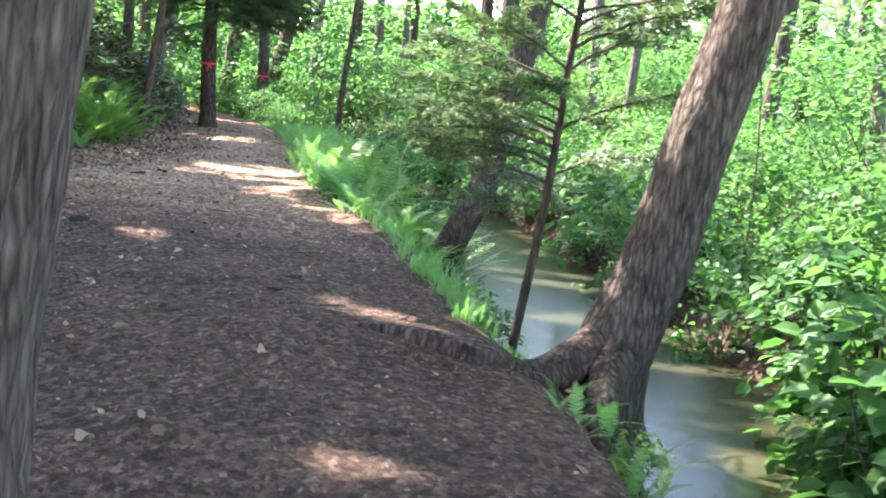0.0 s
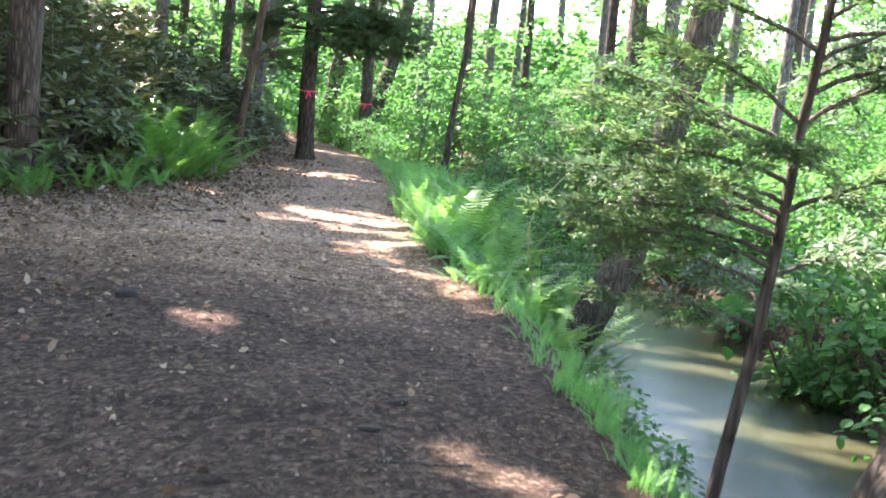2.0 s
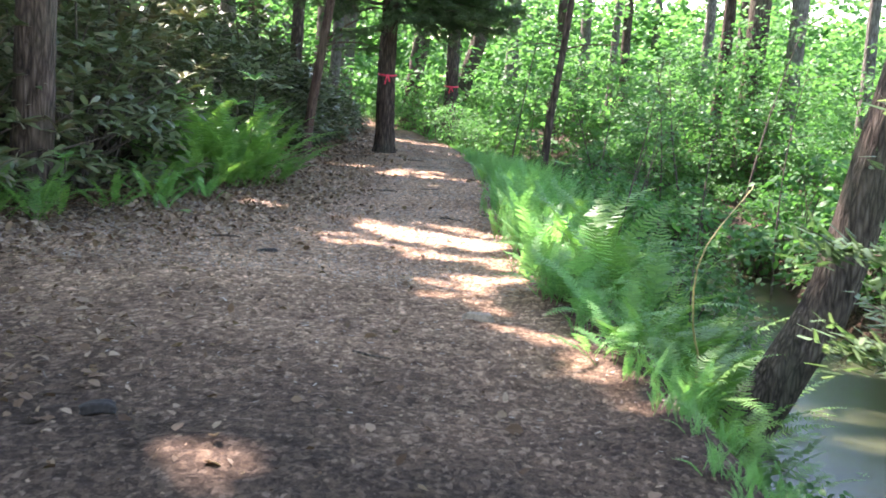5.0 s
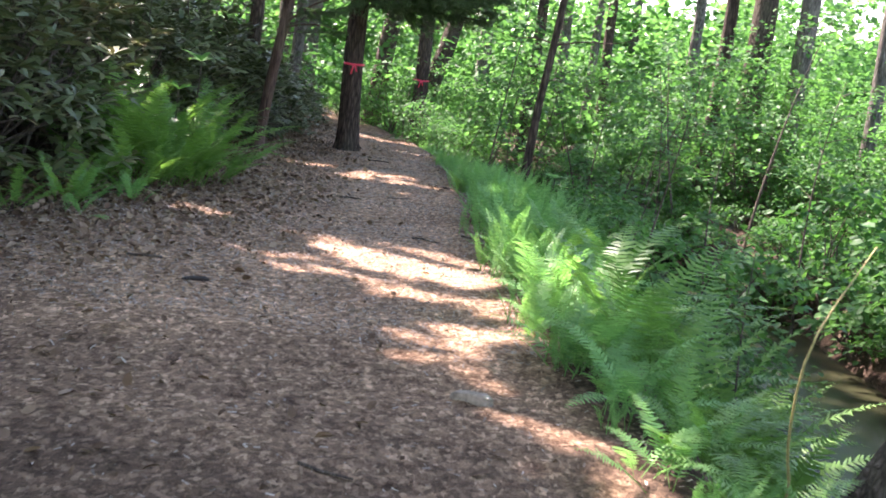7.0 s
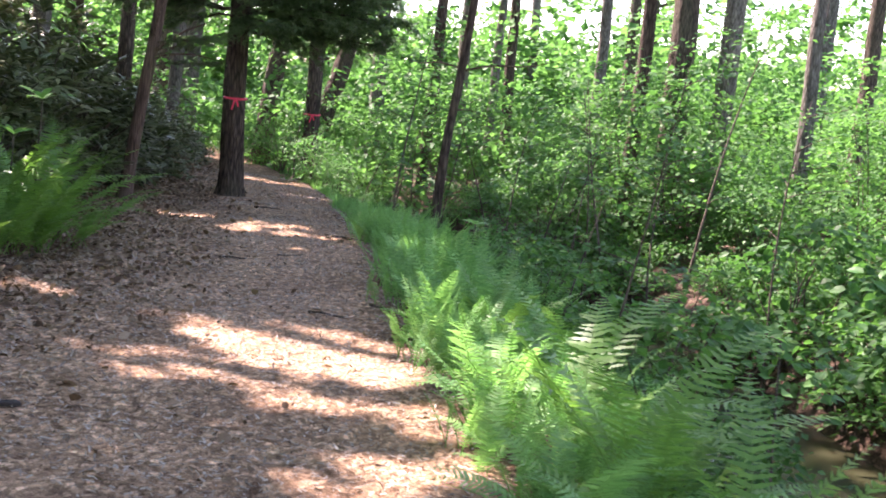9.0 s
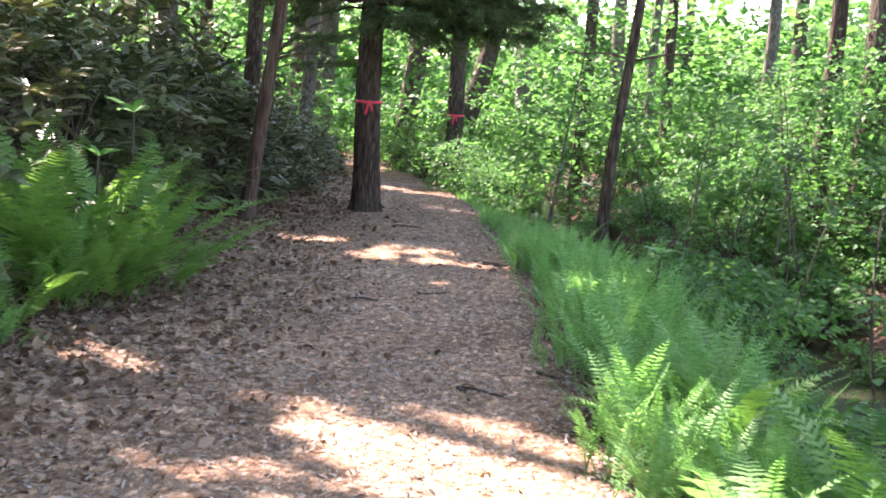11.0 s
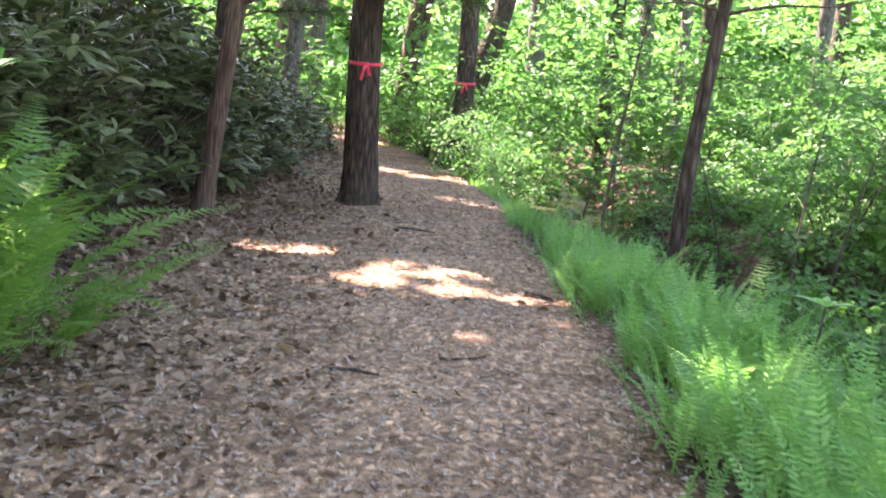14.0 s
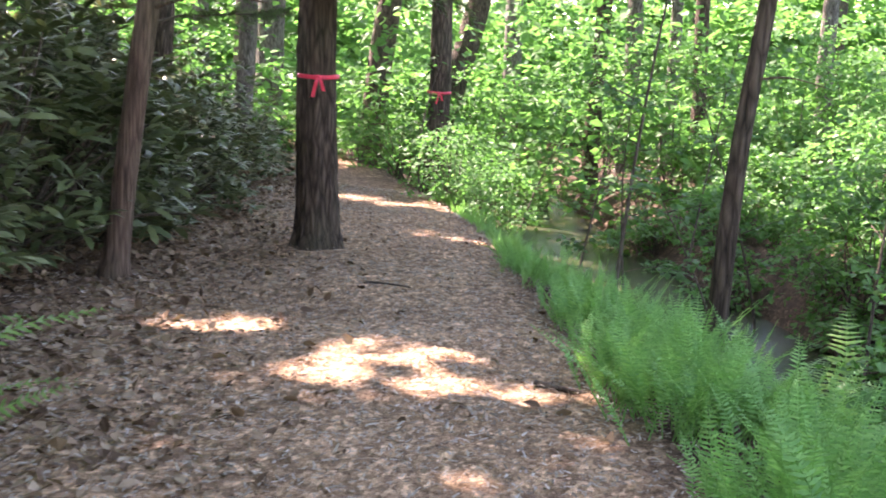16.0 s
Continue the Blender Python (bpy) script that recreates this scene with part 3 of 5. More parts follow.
FAR = [  # x, y, thickness, lean along x per metre, bark
    (-10.05, 41.5, 0.56, 0.03, M_BARK_GREY), (-8.15, 42, 0.5, 0.12, M_BARK_OAK), (-7.05, 42, 0.5, 0.28, M_BARK_OAK), (-3.75, 41, 0.3, 0.03, M_BARK_PINE),
    (-3.05, 43, 0.34, 0.0, M_BARK_PINE), (-2.25, 44, 0.26, 0.02, M_BARK_GREY), (-1.75, 42, 0.28, -0.02, M_BARK_PINE), (0.5, 42, 0.32, 0.0, M_BARK_PINE),
    (1.0, 31, 0.46, 0.0, M_BARK_OAK), (0.38, 31.4, 0.26, 0.02, M_BARK_PINE), (1.64, 30.6, 0.36, 0.03, M_BARK_GREY), (3.2, 31, 0.26, 0.0, M_BARK_PINE), (-6.04, 37, 0.34, 0.0, M_BARK_PINE),
    (-7.15, 17.2, 0.42, 0.03, M_BARK_PINE), (-9.75, 22.5, 0.4, 0.04, M_BARK_PINE), (5.2, 35, 0.34, 0.02, M_BARK_OAK), (3.4, 26, 0.2, 0.05, M_BARK_GREY), (5.4, 22.5, 0.3, 0.1, M_BARK_OAK), (7.6, 28, 0.4, 0.0, M_BARK_PINE),
    (6.2, 18.5, 0.22, 0.0, M_BARK_GREY), (-13.9, 31.2, 0.45, 0.0, M_BARK_PINE), (-11.5, 35, 0.4, 0.03, M_BARK_GREY), (-13.5, 25, 0.4, 0.0, M_BARK_PINE),
    (-12, 17, 0.45, 0.0, M_BARK_PINE), (-11, 11, 0.4, 0.0, M_BARK_OAK), (-8.5, 5, 0.4, 0.0, M_BARK_OAK), (-6.5, -3, 0.4, 0.0, M_BARK_PINE), (4.5, 0, 0.35, 0.0, M_BARK_OAK),
    (2.5, -6, 0.4, 0.0, M_BARK_OAK), (-9.3, 37.5, 0.3, 0.02, M_BARK_PINE), (-6.0, 50, 0.5, 0.0, M_BARK_GREY), (2, 50, 0.45, 0.0, M_BARK_OAK), (7, 46, 0.5, 0.02, M_BARK_PINE),
    (-12.5, 48, 0.5, 0.0, M_BARK_OAK), (-16, 42, 0.5, 0.0, M_BARK_PINE), (-15, 52, 0.5, 0.0, M_BARK_GREY), (12, 38, 0.45, 0.0, M_BARK_OAK), (9, 54, 0.4, 0.0, M_BARK_GREY), (-1, 57, 0.4, 0.0, M_BARK_PINE), (-9, 58, 0.45, 0.0, M_BARK_PINE),
    (13, 26, 0.4, 0.0, M_BARK_OAK), (10, 20, 0.35, 0.0, M_BARK_PINE), (14, 47, 0.5, 0.0, M_BARK_GREY), (-18, 34, 0.5, 0.0, M_BARK_OAK), (-17, 22, 0.5, 0.0, M_BARK_GREY), (4, 62, 0.5, 0.0, M_BARK_OAK),
]
for k, (x, y, d, lean, bark) in enumerate(FAR):
    # haze over distant pines is put into their colour: paler grey bark
    if y > 29 and k % 3 and bark is M_BARK_PINE:
        bark = M_BARK_GREY
    z = float(height(x, y))
    tall = 13 + (k % 5)
    across = x > float(brook(y)) + 2 or y > 38
    # Crowns are out of view; dense ones on the sun side shade the path.
    tree("tree", "tall woodland tree with a bare lower trunk", [(x, y, z), (x + lean, y, z + 1), (x + 3 * lean, y, z + 3), (x + 4.5 * lean, y, z + 5)], [d * 0.55, d * 0.5, d * 0.47, d * 0.42], bark, 16, 0.03, (3.8, 10.0, 3.4, 400 if across else 2600), 6, 100 + k, tall)


# Added trees, mostly hidden: their crowns keep the sun off the path.
for k, (x, y) in enumerate([(-9.3, 12.3), (-8.0, 7.3), (-10.5, 26.5), (-12, 38.5), (-11, 19.5), (-13.8, 21), (-15.5, 26.5), (-10.3, 14.8), (-13, 13.5), (-14.5, 32), (-8.9, 9.5), (-12.5, 8), (-9.2, 33.5), (-16.5, 30), (-15.5, 17), (-6.8, 1.5), (-10.5, 3)]):
    z = float(height(x, y))
    tree("tree", "woodland tree added behind the rhododendrons to shade the path", [(x, y, z), (x, y, z + 1.5), (x + 0.1, y, z + 4)], [0.17, 0.15, 0.13], M_BARK_PINE, 12, 0.03, (3.6, 9.0, 3.2, 2600), 5, 300 + k, 13)


# ---- rhododendrons and shrubs ----
def twigs(b, tips, base_spread, g, r=0.012, count=14):
    for p in tips[g.permutation(len(tips))[:count]]:
        s = np.array([g.normal(0, base_spread), g.normal(0, base_spread), -0.05])
        m = 0.5 * (s + p) + np.array([0, 0, 0.12 * p[2]]) + g.normal(0, 0.05, 3)
        path = np.array([s, 0.5 * (s + m) + g.normal(0, 0.03, 3), m, 0.5 * (m + p), p])
        add_tube(b, path, np.linspace(r, r * 0.25, 5), sides=5, cap=False)


def rhododendron(seed, spread=1.5, tall=2.4, whorls=320):
    """Long leathery leaves in whorls at the ends of crooked twigs."""
    g = np.random.default_rng(seed)
    d = ball(whorls, g)
    d[:, 2] = np.abs(d[:, 2])
    lump = 1 + 0.22 * np.sin(5 * d[:, 0] + seed) * np.sin(4 * d[:, 1] + 2 * d[:, 2])
    tips = d * np.array([spread, spread, tall]) * (g.uniform(0.45, 1, (whorls, 1)) ** 0.45) * lump[:, None]
    tips[:, 2] = np.maximum(tips[:, 2], g.uniform(0.08, 0.4, whorls))
    root = new("rhododendron")
    b = Build()
    twigs(b, tips, 0.22, g, 0.022, 46)
    stuff(part("stem", b.done("stem", M_TWIG, True), root))
    n = 8
    a = (np.arange(n) / n * 6.28)[None] + g.uniform(0, 6.28, (whorls, 1)) + g.normal(0, 0.2, (whorls, n))
    D = np.stack([np.cos(a), np.sin(a), g.normal(0.12, 0.35, (whorls, n))], -1) + 0.35 * d[:, None]
    P = np.repeat(tips[:, None], n, 1)
    lb = leaves(Build(), P.reshape(-1, 3), D.reshape(-1, 3), g.uniform(0.15, 0.27, whorls * n), BLADE, 0.6, g)
    stuff(part("foliage", lb.done("foliage", M_RHODO), root))
    return tagged(root, "dark glossy evergreen rhododendron bush beside the path", "shrub", "rhododendrons by the path")


def shrub(seed, spread=0.8, tall=1.5, count=1500, size=0.085, material=None, label="leafy green woodland shrub across the brook", shape=LEAF2, group="woodland shrubs", sprays=30):
    """An understorey shrub: several thin stems that end in flat, layered, drooping sprays of leaves, with gaps between them."""
    g = np.random.default_rng(seed)
    root = new("shrub")
    tips = ball(sprays, g) * np.array([spread, spread, tall * 0.5]) * g.uniform(0.45, 1, (sprays, 1))
    tips[:, 2] = tall * 0.52 + tips[:, 2] * 0.95
    b = Build()
    twigs(b, tips, 0.10, g, 0.013, 18)
    stuff(part("stem", b.done("stem", M_TWIG, True), root))
    k = g.choice(sprays, count, p=(lambda w: w / w.sum())(g.uniform(0.3, 1.6, sprays)))
    away = tips[:, :2] / (np.linalg.norm(tips[:, :2], axis=1)[:, None] + 1e-6)
    off = g.normal(0, 1, (count, 3)) * np.array([0.21, 0.21, 0.045]) * (spread / 0.8) ** 0.6
    off[:, 2] -= 0.45 * np.sum(off[:, :2] * away[k], axis=1)
    P = tips[k] + off
    P[:, 2] = np.maximum(P[:, 2], 0.04)
    D = np.concatenate([away[k] * 0.7, np.full((count, 1), -0.25)], 1) + g.normal(0, 0.6, (count, 3)) * [1, 1, 0.4]
    lb = leaves(Build(), P, D, g.uniform(0.55, 1.3, count) * size, shape, 0.62, g)
    stuff(part("foliage", lb.done("foliage", material or M_SHRUB), root))
    return tagged(root, label, "shrub", group)


def place(source, x, y, turn=0.0, s=1.0, dz=0.0, tilt=(0, 0)):
    m = pose(x, y, float(height(x, y)) + dz, tilt[0], tilt[1], turn) @ Matrix.Scale(s, 4)
    ob = copy_thing(source, m)
    ob.matrix_basis = m
    return ob


def settle(source, x, y, turn=0.0, s=1.0):
    source.matrix_basis = pose(x, y, float(height(x, y)), 0, 0, turn) @ Matrix.Scale(s, 4)


RH = [rhododendron(21), rhododendron(22, 1.7, 2.1), rhododendron(23, 1.3, 2.7)]
RHODO_AT = [(-8.1, 26.9, 1.0), (-8.35, 24.7, 1.05), (-7.7, 23.0, 0.85), (-8.5, 29.0, 0.9), (-9.1, 31.2, 0.85), (-7.9, 20.9, 1.05), (-7.6, 18.9, 1.0), (-8.2, 17.0, 1.05), (-9.2, 15.4, 1.0), (-10.4, 14.0, 1.05),
            (-10.0, 22.5, 1.3), (-10.2, 19.0, 1.35), (-10.6, 26.0, 1.35), (-10.9, 29.5, 1.3), (-11.0, 16.3, 1.3), (-10.0, 33.4, 0.95), (-12.4, 13.2, 1.2), (-12.8, 20.5, 1.6), (-13.0, 25.0, 1.6), (-13.2, 30.0, 1.6), (-12.0, 34.5, 1.3), (-7.85, 27.9, 0.62), (-8.0, 30.6, 0.62), (-7.5, 24.2, 0.55), (-8.3, 32.4, 0.62), (-8.6, 34.2, 0.62)]
for k, (x, y, sc) in enumerate(RHODO_AT):
    if k < 3:
        settle(RH[k], x, y, 40 * k, sc)
    else:
        place(RH[k % 3], x, y, 77 * k, sc)

SH = [shrub(31, count=1600, size=0.08), shrub(32, 1.0, 1.9, 2000, 0.082), shrub(33, 0.75, 0.9, 1400, 0.08), shrub(34, 1.4, 3.4, 2100, 0.098, sprays=38), shrub(35, 0.9, 1.6, 1600, 0.082, M_SHRUB_LIME, "sunlit lime-green woodland shrub"),
      shrub(36, 1.5, 3.8, 2100, 0.1, M_SHRUB_LIME, "tall lime-green sapling thicket in sun", sprays=38)]
BANK_LABEL = "leafy green shrub on the brook bank"
NEAR_SH = [shrub(41, 0.75, 1.1, 520, 0.13, None, BANK_LABEL, LEAF4, sprays=22), shrub(42, 0.6, 0.8, 480, 0.11, None, BANK_LABEL, LEAF4, sprays=20), shrub(43, 0.85, 1.7, 620, 0.14, None, BANK_LABEL, LEAF4, sprays=24)]
g = np.random.default_rng(77)


def scatter(n, xlo, xhi, ylo, yhi, gap, allowed):
    spots = []
    for _ in range(n):
        x, y = float(g.uniform(xlo, xhi)), float(g.uniform(ylo, yhi))
        if allowed(x, y) and all((x - a) ** 2 + (y - b) ** 2 > gap ** 2 for a, b in spots):
            spots.append((x, y))
    return spots


def beyond_brook(x, y):
    return x > float(brook(y)) + float(half_brook(y)) + 0.2 and x < 0.36 * y + 6


def off_path(x, y):
    return not (float(left_edge(y)) - 0.3 < x < float(right_edge(y)) + 0.3) and x > -0.33 * y - 2


used = set()
# the bank across the brook, close to the water
for x, y in scatter(3000, -5, 5, 3, 36, 0.85, lambda x, y: beyond_brook(x, y) and x < float(brook(y)) + 2.6):
    if y > 23 and g.uniform() < 0.45:
        continue
    pick = NEAR_SH[int(g.integers(0, 3))]
    s = float(g.uniform(0.7, 1.1)) * (0.75 if y > 23 else 1.0)
    settle(pick, x, y, 0, s) if pick not in used else place(pick, x, y, float(g.uniform(0, 360)), s)
    used.add(pick)
# low plants over the floor of the far bank
for x, y in scatter(2500, -5, 3.5, 12, 37, 0.62, lambda x, y: beyond_brook(x, y) and x < float(brook(y)) + 3.2):
    place(NEAR_SH[1], x, y, float(g.uniform(0, 360)), float(g.uniform(0.4, 0.75)))
# the woods behind
for x, y in scatter(4000, -5, 16, 4, 38, 1.35, lambda x, y: beyond_brook(x, y) and x > float(brook(y)) + 2.6):
    pick = SH[int(g.choice([0, 1, 1, 3, 4, 2, 4, 0, 5, 1]))]
    s = float(g.uniform(0.75, 1.15))
    settle(pick, x, y, 0, s) if pick not in used else place(pick, x, y, float(g.uniform(0, 360)), s)
    used.add(pick)
# farther woods ahead: too far off to tell one bush from the next
far = Build()
for x, y in scatter(2500, -22, 24, 37, 60, 1.55, off_path) + scatter(4000, -34, 34, 57, 84, 1.9, lambda x, y: True):
    z, n = float(height(x, y)), 400
    tall, wide = float(g.choice([1.3, 2.0, 2.8, 4.5, 6.5, 8.5] if y < 56 else [3.5, 4.5, 5.0, 5.5, 6.5, 10.0])), float(g.uniform(1.0, 2.0))
    tips = ball(22, g) * [wide, wide, tall * 0.5] * g.uniform(0.5, 1, (22, 1)) + [x, y, z + tall * 0.5]
    P = tips[g.integers(0, 22, n)] + g.normal(0, 1, (n, 3)) * [0.3, 0.3, 0.16]
    P[:, 2] = np.maximum(P[:, 2], z + 0.05)
    leaves(far, P, ball(n, g) * [1, 1, 0.5], g.uniform(0.12, 0.24, n) * (1.0 if y < 50 else 1.9), LEAF2, 0.55, g)
tagged(new("far_thicket", far.done("far_thicket", M_SHRUB_LIME)), "sunlit pale-green undergrowth in the woods beyond the path", "undergrowth", kind="stuff")
around = Build()
for x, y in scatter(1500, -40, 40, -30, 60, 2.6, lambda x, y: (x < float(left_edge(y)) - 5.5 or x > float(brook(y)) + 9 or y < -8) and not (y > 30 and abs(x + 4) < 14)):
    z, n, tall, wide = float(height(x, y)), 170, float(g.uniform(0.8, 3.0)), float(g.uniform(0.8, 1.6))
    P = ball(n, g) * [wide, wide, tall * 0.5] * g.uniform(0.4, 1, (n, 1)) + [x, y, z + tall * 0.5]
    leaves(around, P, ball(n, g) * [1, 1, 0.5], g.uniform(0.2, 0.4, n), LEAF2, 0.55, g)
tagged(new("undergrowth", around.done("undergrowth", M_SHRUB)), "green undergrowth in the woods all around", "undergrowth", kind="stuff")
# the strip between the ferns and the water
for x, y in scatter(1500, -4, 1.5, 16.5, 25, 0.75, lambda x, y: float(right_edge(y)) + 1.35 < x < float(brook(y)) - float(half_brook(y)) - 0.1):
    place([NEAR_SH[1], SH[0], SH[0]][int(g.integers(0, 3))], x, y, float(g.uniform(0, 360)), float(g.uniform(0.7, 1.0)))
# low growth hiding the feet of the far trunks
for k, (x, y) in enumerate([(-3.4, 39.5), (-2.4, 38.6), (-1.4, 39.8), (-0.4, 38.8), (0.7, 39.5), (-4.6, 39.8), (-5.6, 40.6), (1.8, 38.9), (-0.9, 29.8), (0.2, 29.4), (1.2, 29.2), (2.4, 29.6)]):
    place(SH[[5, 3, 1][k % 3]], x, y, 47 * k, 0.85)
# shrubs on the path's own side
for k, (x, y, v, sc) in enumerate([(-5.25, 33.1, 4, 0.68), (-4.75, 32.2, 4, 0.6), (-5.5, 34.6, 4, 0.6), (-6.6, 37.2, 1, 0.9), (-8.9, 36.0, 2, 0.7), (-9.9, 38.5, 0, 0.9), (-5.6, 36.2, 0, 0.6), (-9.6, 35.2, 2, 0.8), (-10.6, 36.8, 1, 0.9), (-9.0, 39.5, 2, 0.7), (-9.8, 40.4, 2, 0.8), (-8.3, 39.1, 2, 0.6), (-10.6, 41.2, 2, 0.9), (-7.6, 38.6, 2, 0.7)]):
    place(SH[v], x, y, 61 * k, sc)
settle(SH[2], 3.6, 11.2)
# small leafy plants at the water's near edge
for k, (x, y, sc) in enumerate([(0.3, 9.5, 0.36), (0.48, 10.2, 0.4), (0.22, 10.9, 0.34), (0.75, 9.3, 0.36), (0.15, 11.8, 0.4), (0.55, 11.2, 0.3), (0.05, 12.5, 0.45), (1.2, 6.0, 0.4), (1.05, 6.4, 0.3)]):
    place(NEAR_SH[k % 2], x, y, 70 * k, sc)


def sapling(seed, tall, lean, count=170, size=0.085, material=None):
    """A thin bent stem with a few side twigs and sparse leaves."""
    g = np.random.default_rng(seed)
    root = new("sapling")
    t = np.linspace(0, 1, 9)
    p = np.stack([lean * tall * t ** 1.5, 0.06 * tall * np.sin(3 * t + seed), tall * t - 0.05], -1)
    part("stem", add_tube(Build(), p, np.linspace(0.017, 0.004, 9), sides=6).done("stem", M_TWIG, True), root)
    P, D = [], []
    for k in range(9):
        u = g.uniform(0.3, 0.98)
        q = np.array([np.interp(u, t, p[:, c]) for c in range(3)])
        a = g.uniform(0, 6.28)
        w = limb_path(q, (math.cos(a), math.sin(a), 0.45), tall * 0.22 * g.uniform(0.5, 1.1), -0.15, 5, g, 0.12)
        part("twig", add_tube(Build(), w, np.linspace(0.006, 0.002, 5), sides=4, cap=False).done("twig", M_TWIG, True), root)
        m = count // 9
        v = g.uniform(0.2, 1.05, m)
        P.append(np.stack([np.interp(v, np.linspace(0, 1, 5), w[:, c]) for c in range(3)], -1) + g.normal(0, 0.04, (m, 3)))
        D.append(np.stack([np.cos(a + g.normal(0, 0.9, m)), np.sin(a + g.normal(0, 0.9, m)), g.normal(-0.1, 0.2, m)], -1))
    P, D = np.concatenate(P), np.concatenate(D)
    stuff(part("foliage", leaves(Build(), P, D, g.uniform(0.7, 1.2, len(P)) * size, LEAF4, 0.75, g).done("foliage", material or M_SHRUB), root))
    return tagged(root, "thin bent sapling with sparse green leaves by the brook", "sapling", "saplings by the brook")


SAPS = [sapling(61, 2.6, 0.25), sapling(62, 3.2, 0.12, 200), sapling(63, 2.2, 0.35, 150, 0.1, M_SHRUB_LIME)]
for k, (x, y, turn, s) in enumerate([(-3.75, 31.2, 20, 1.0), (-3.2, 30.0, 60, 0.9), (-4.6, 33.8, 0, 1.0), (-1.3, 27.6, 10, 1.1), (-0.6, 25.4, 200, 1.0), (0.1, 23.6, 90, 1.15), (-1.9, 30.2, 150, 1.1), (0.7, 21.2, 30, 1.0), (-0.9, 29.0, -20, 1.2), (1.6, 18.2, 180, 1.0), (-1.15, 16.9, -30, 0.7), (-0.35, 15.2, 100, 0.75), (2.7, 15.0, 10, 1.0), (3.1, 12.6, 200, 0.9), (-0.55, 18.4, 60, 0.8), (-1.2, 21.9, 10, 0.8), (-1.75, 26.0, 15, 0.95), (-2.35, 27.6, 200, 0.9), (-1.1, 24.4, 40, 1.0), (-2.75, 29.0, -10, 1.0), (-0.2, 27.0, 120, 1.3), (0.6, 25.6, 10, 1.3), (-3.3, 27.3, 0, 1.1), (-5.75, 33.7, 80, 0.8)]):
    settle(SAPS[k], x, y, turn, s) if k < 3 else place(SAPS[k % 3], x, y, turn, s)
hazel = shrub(44, 0.55, 1.6, 330, 0.19, None, "broad-leaved green shrub at the water's edge", LEAF4, "broad-leaved bank shrubs")
settle(hazel, 2.72, 7.0, 0, 1.0)
for k, (x, y, sc) in enumerate([(2.95, 8.2, 0.95), (3.0, 6.2, 1.1), (2.9, 9.6, 0.8), (3.4, 7.4, 1.25)]):
    place(hazel, x, y, 90 * k + 30, sc)


# ---- ferns ----
def frond(seed, length, pairs, width, arch, serrate=True, material=None):
    """One fern frond: an arching stalk with toothed leaflets in pairs that taper to the tip."""
    g = np.random.default_rng(seed)
    s = np.linspace(0, 1, 14 if serrate else 7)
    out = length * (0.55 * s + 0.25 * s ** 2) * arch
    up = length * (1.0 * s - 0.42 * arch * s ** 2.4)
    path = np.stack([out, 0.02 * length * np.sin(3 * s + seed), up], -1)
    b = Build()
    stalk = path[::2] if serrate else path[::3]
    add_tube(b, stalk, np.linspace(0.0055, 0.0012, len(stalk)), sides=3, cap=False)
    t = np.linspace(0.16, 0.985, pairs)
    base = np.stack([np.interp(t, s, path[:, k]) for k in range(3)], -1)
    tang = np.stack([np.interp(t, s, np.gradient(path[:, k])) for k in range(3)], -1)
    tang /= np.linalg.norm(tang, axis=1)[:, None]
    prof = width * np.clip(np.sin(np.pi * (0.10 + 0.90 * (t - 0.16) / 0.84) ** 0.75), 0.05, 1) ** 0.8
    if serrate:
        e = np.linspace(0, 1, 7)
        w = 0.12 * (1 - e ** 2.0)
        w[1::2] *= 0.6
        tv = np.concatenate([np.stack([e, w, -0.10 * e ** 2], -1), np.stack([e, -w, -0.10 * e ** 2], -1)])
        tf = np.array([(i, 7 + i, 8 + i, i + 1) for i in range(6)])
    else:
        tv = np.array([(0, 0.05, 0), (0.45, 0.13, -0.02), (1, 0, -0.14), (0.45, -0.13, -0.02), (0, -0.05, 0)])
        tf = np.array([(0, 4, 3, 1), (1, 3, 2, 2)])
    for side in (-1, 1):
        n = len(t)
        Y = np.tile(np.array([0, 1.0, 0]) * side, (n, 1)) + 0.35 * tang + g.normal(0, 0.08, (n, 3))
        Y /= np.linalg.norm(Y, axis=1)[:, None]
        N = np.cross(Y, tang)
        N /= np.linalg.norm(N, axis=1)[:, None] + 1e-9
        N *= np.sign(N[:, 2:3] + 1e-6)
        W = np.cross(N, Y)
        V = base[:, None] + prof[:, None, None] * g.uniform(0.85, 1.1, (n, 1, 1)) * (tv[None, :, :1] * Y[:, None] + tv[None, :, 1:2] * W[:, None] + tv[None, :, 2:] * N[:, None])
        F = tf[None] + (np.arange(n) * len(tv))[:, None, None]
        if serrate:
            b.put(V.reshape(-1, 3), F.reshape(-1, 4))
        else:
            b.put(V.reshape(-1, 3), F[:, 0].reshape(-1, 4))
            b.L.append((F[:, 1, :3] + b.n - n * len(tv)).ravel())
            b.S.append(np.full(n, 3))
    return b.done("frond", material or M_FERN)


BIG_FRONDS = [frond(200 + k, 1.2 + 0.1 * (k % 3), 27, 0.15, 0.7 + 0.16 * (k % 4)) for k in range(6)]
TALL_FRONDS = [frond(260 + k, 1.3 + 0.12 * (k % 3), 34, 0.14, 0.6 + 0.18 * (k % 4)) for k in range(6)]
PALE_FRONDS = [frond(220 + k, 0.95 + 0.08 * (k % 3), 23, 0.15, 0.6 + 0.18 * (k % 4), True, M_FERN_PALE) for k in range(6)]


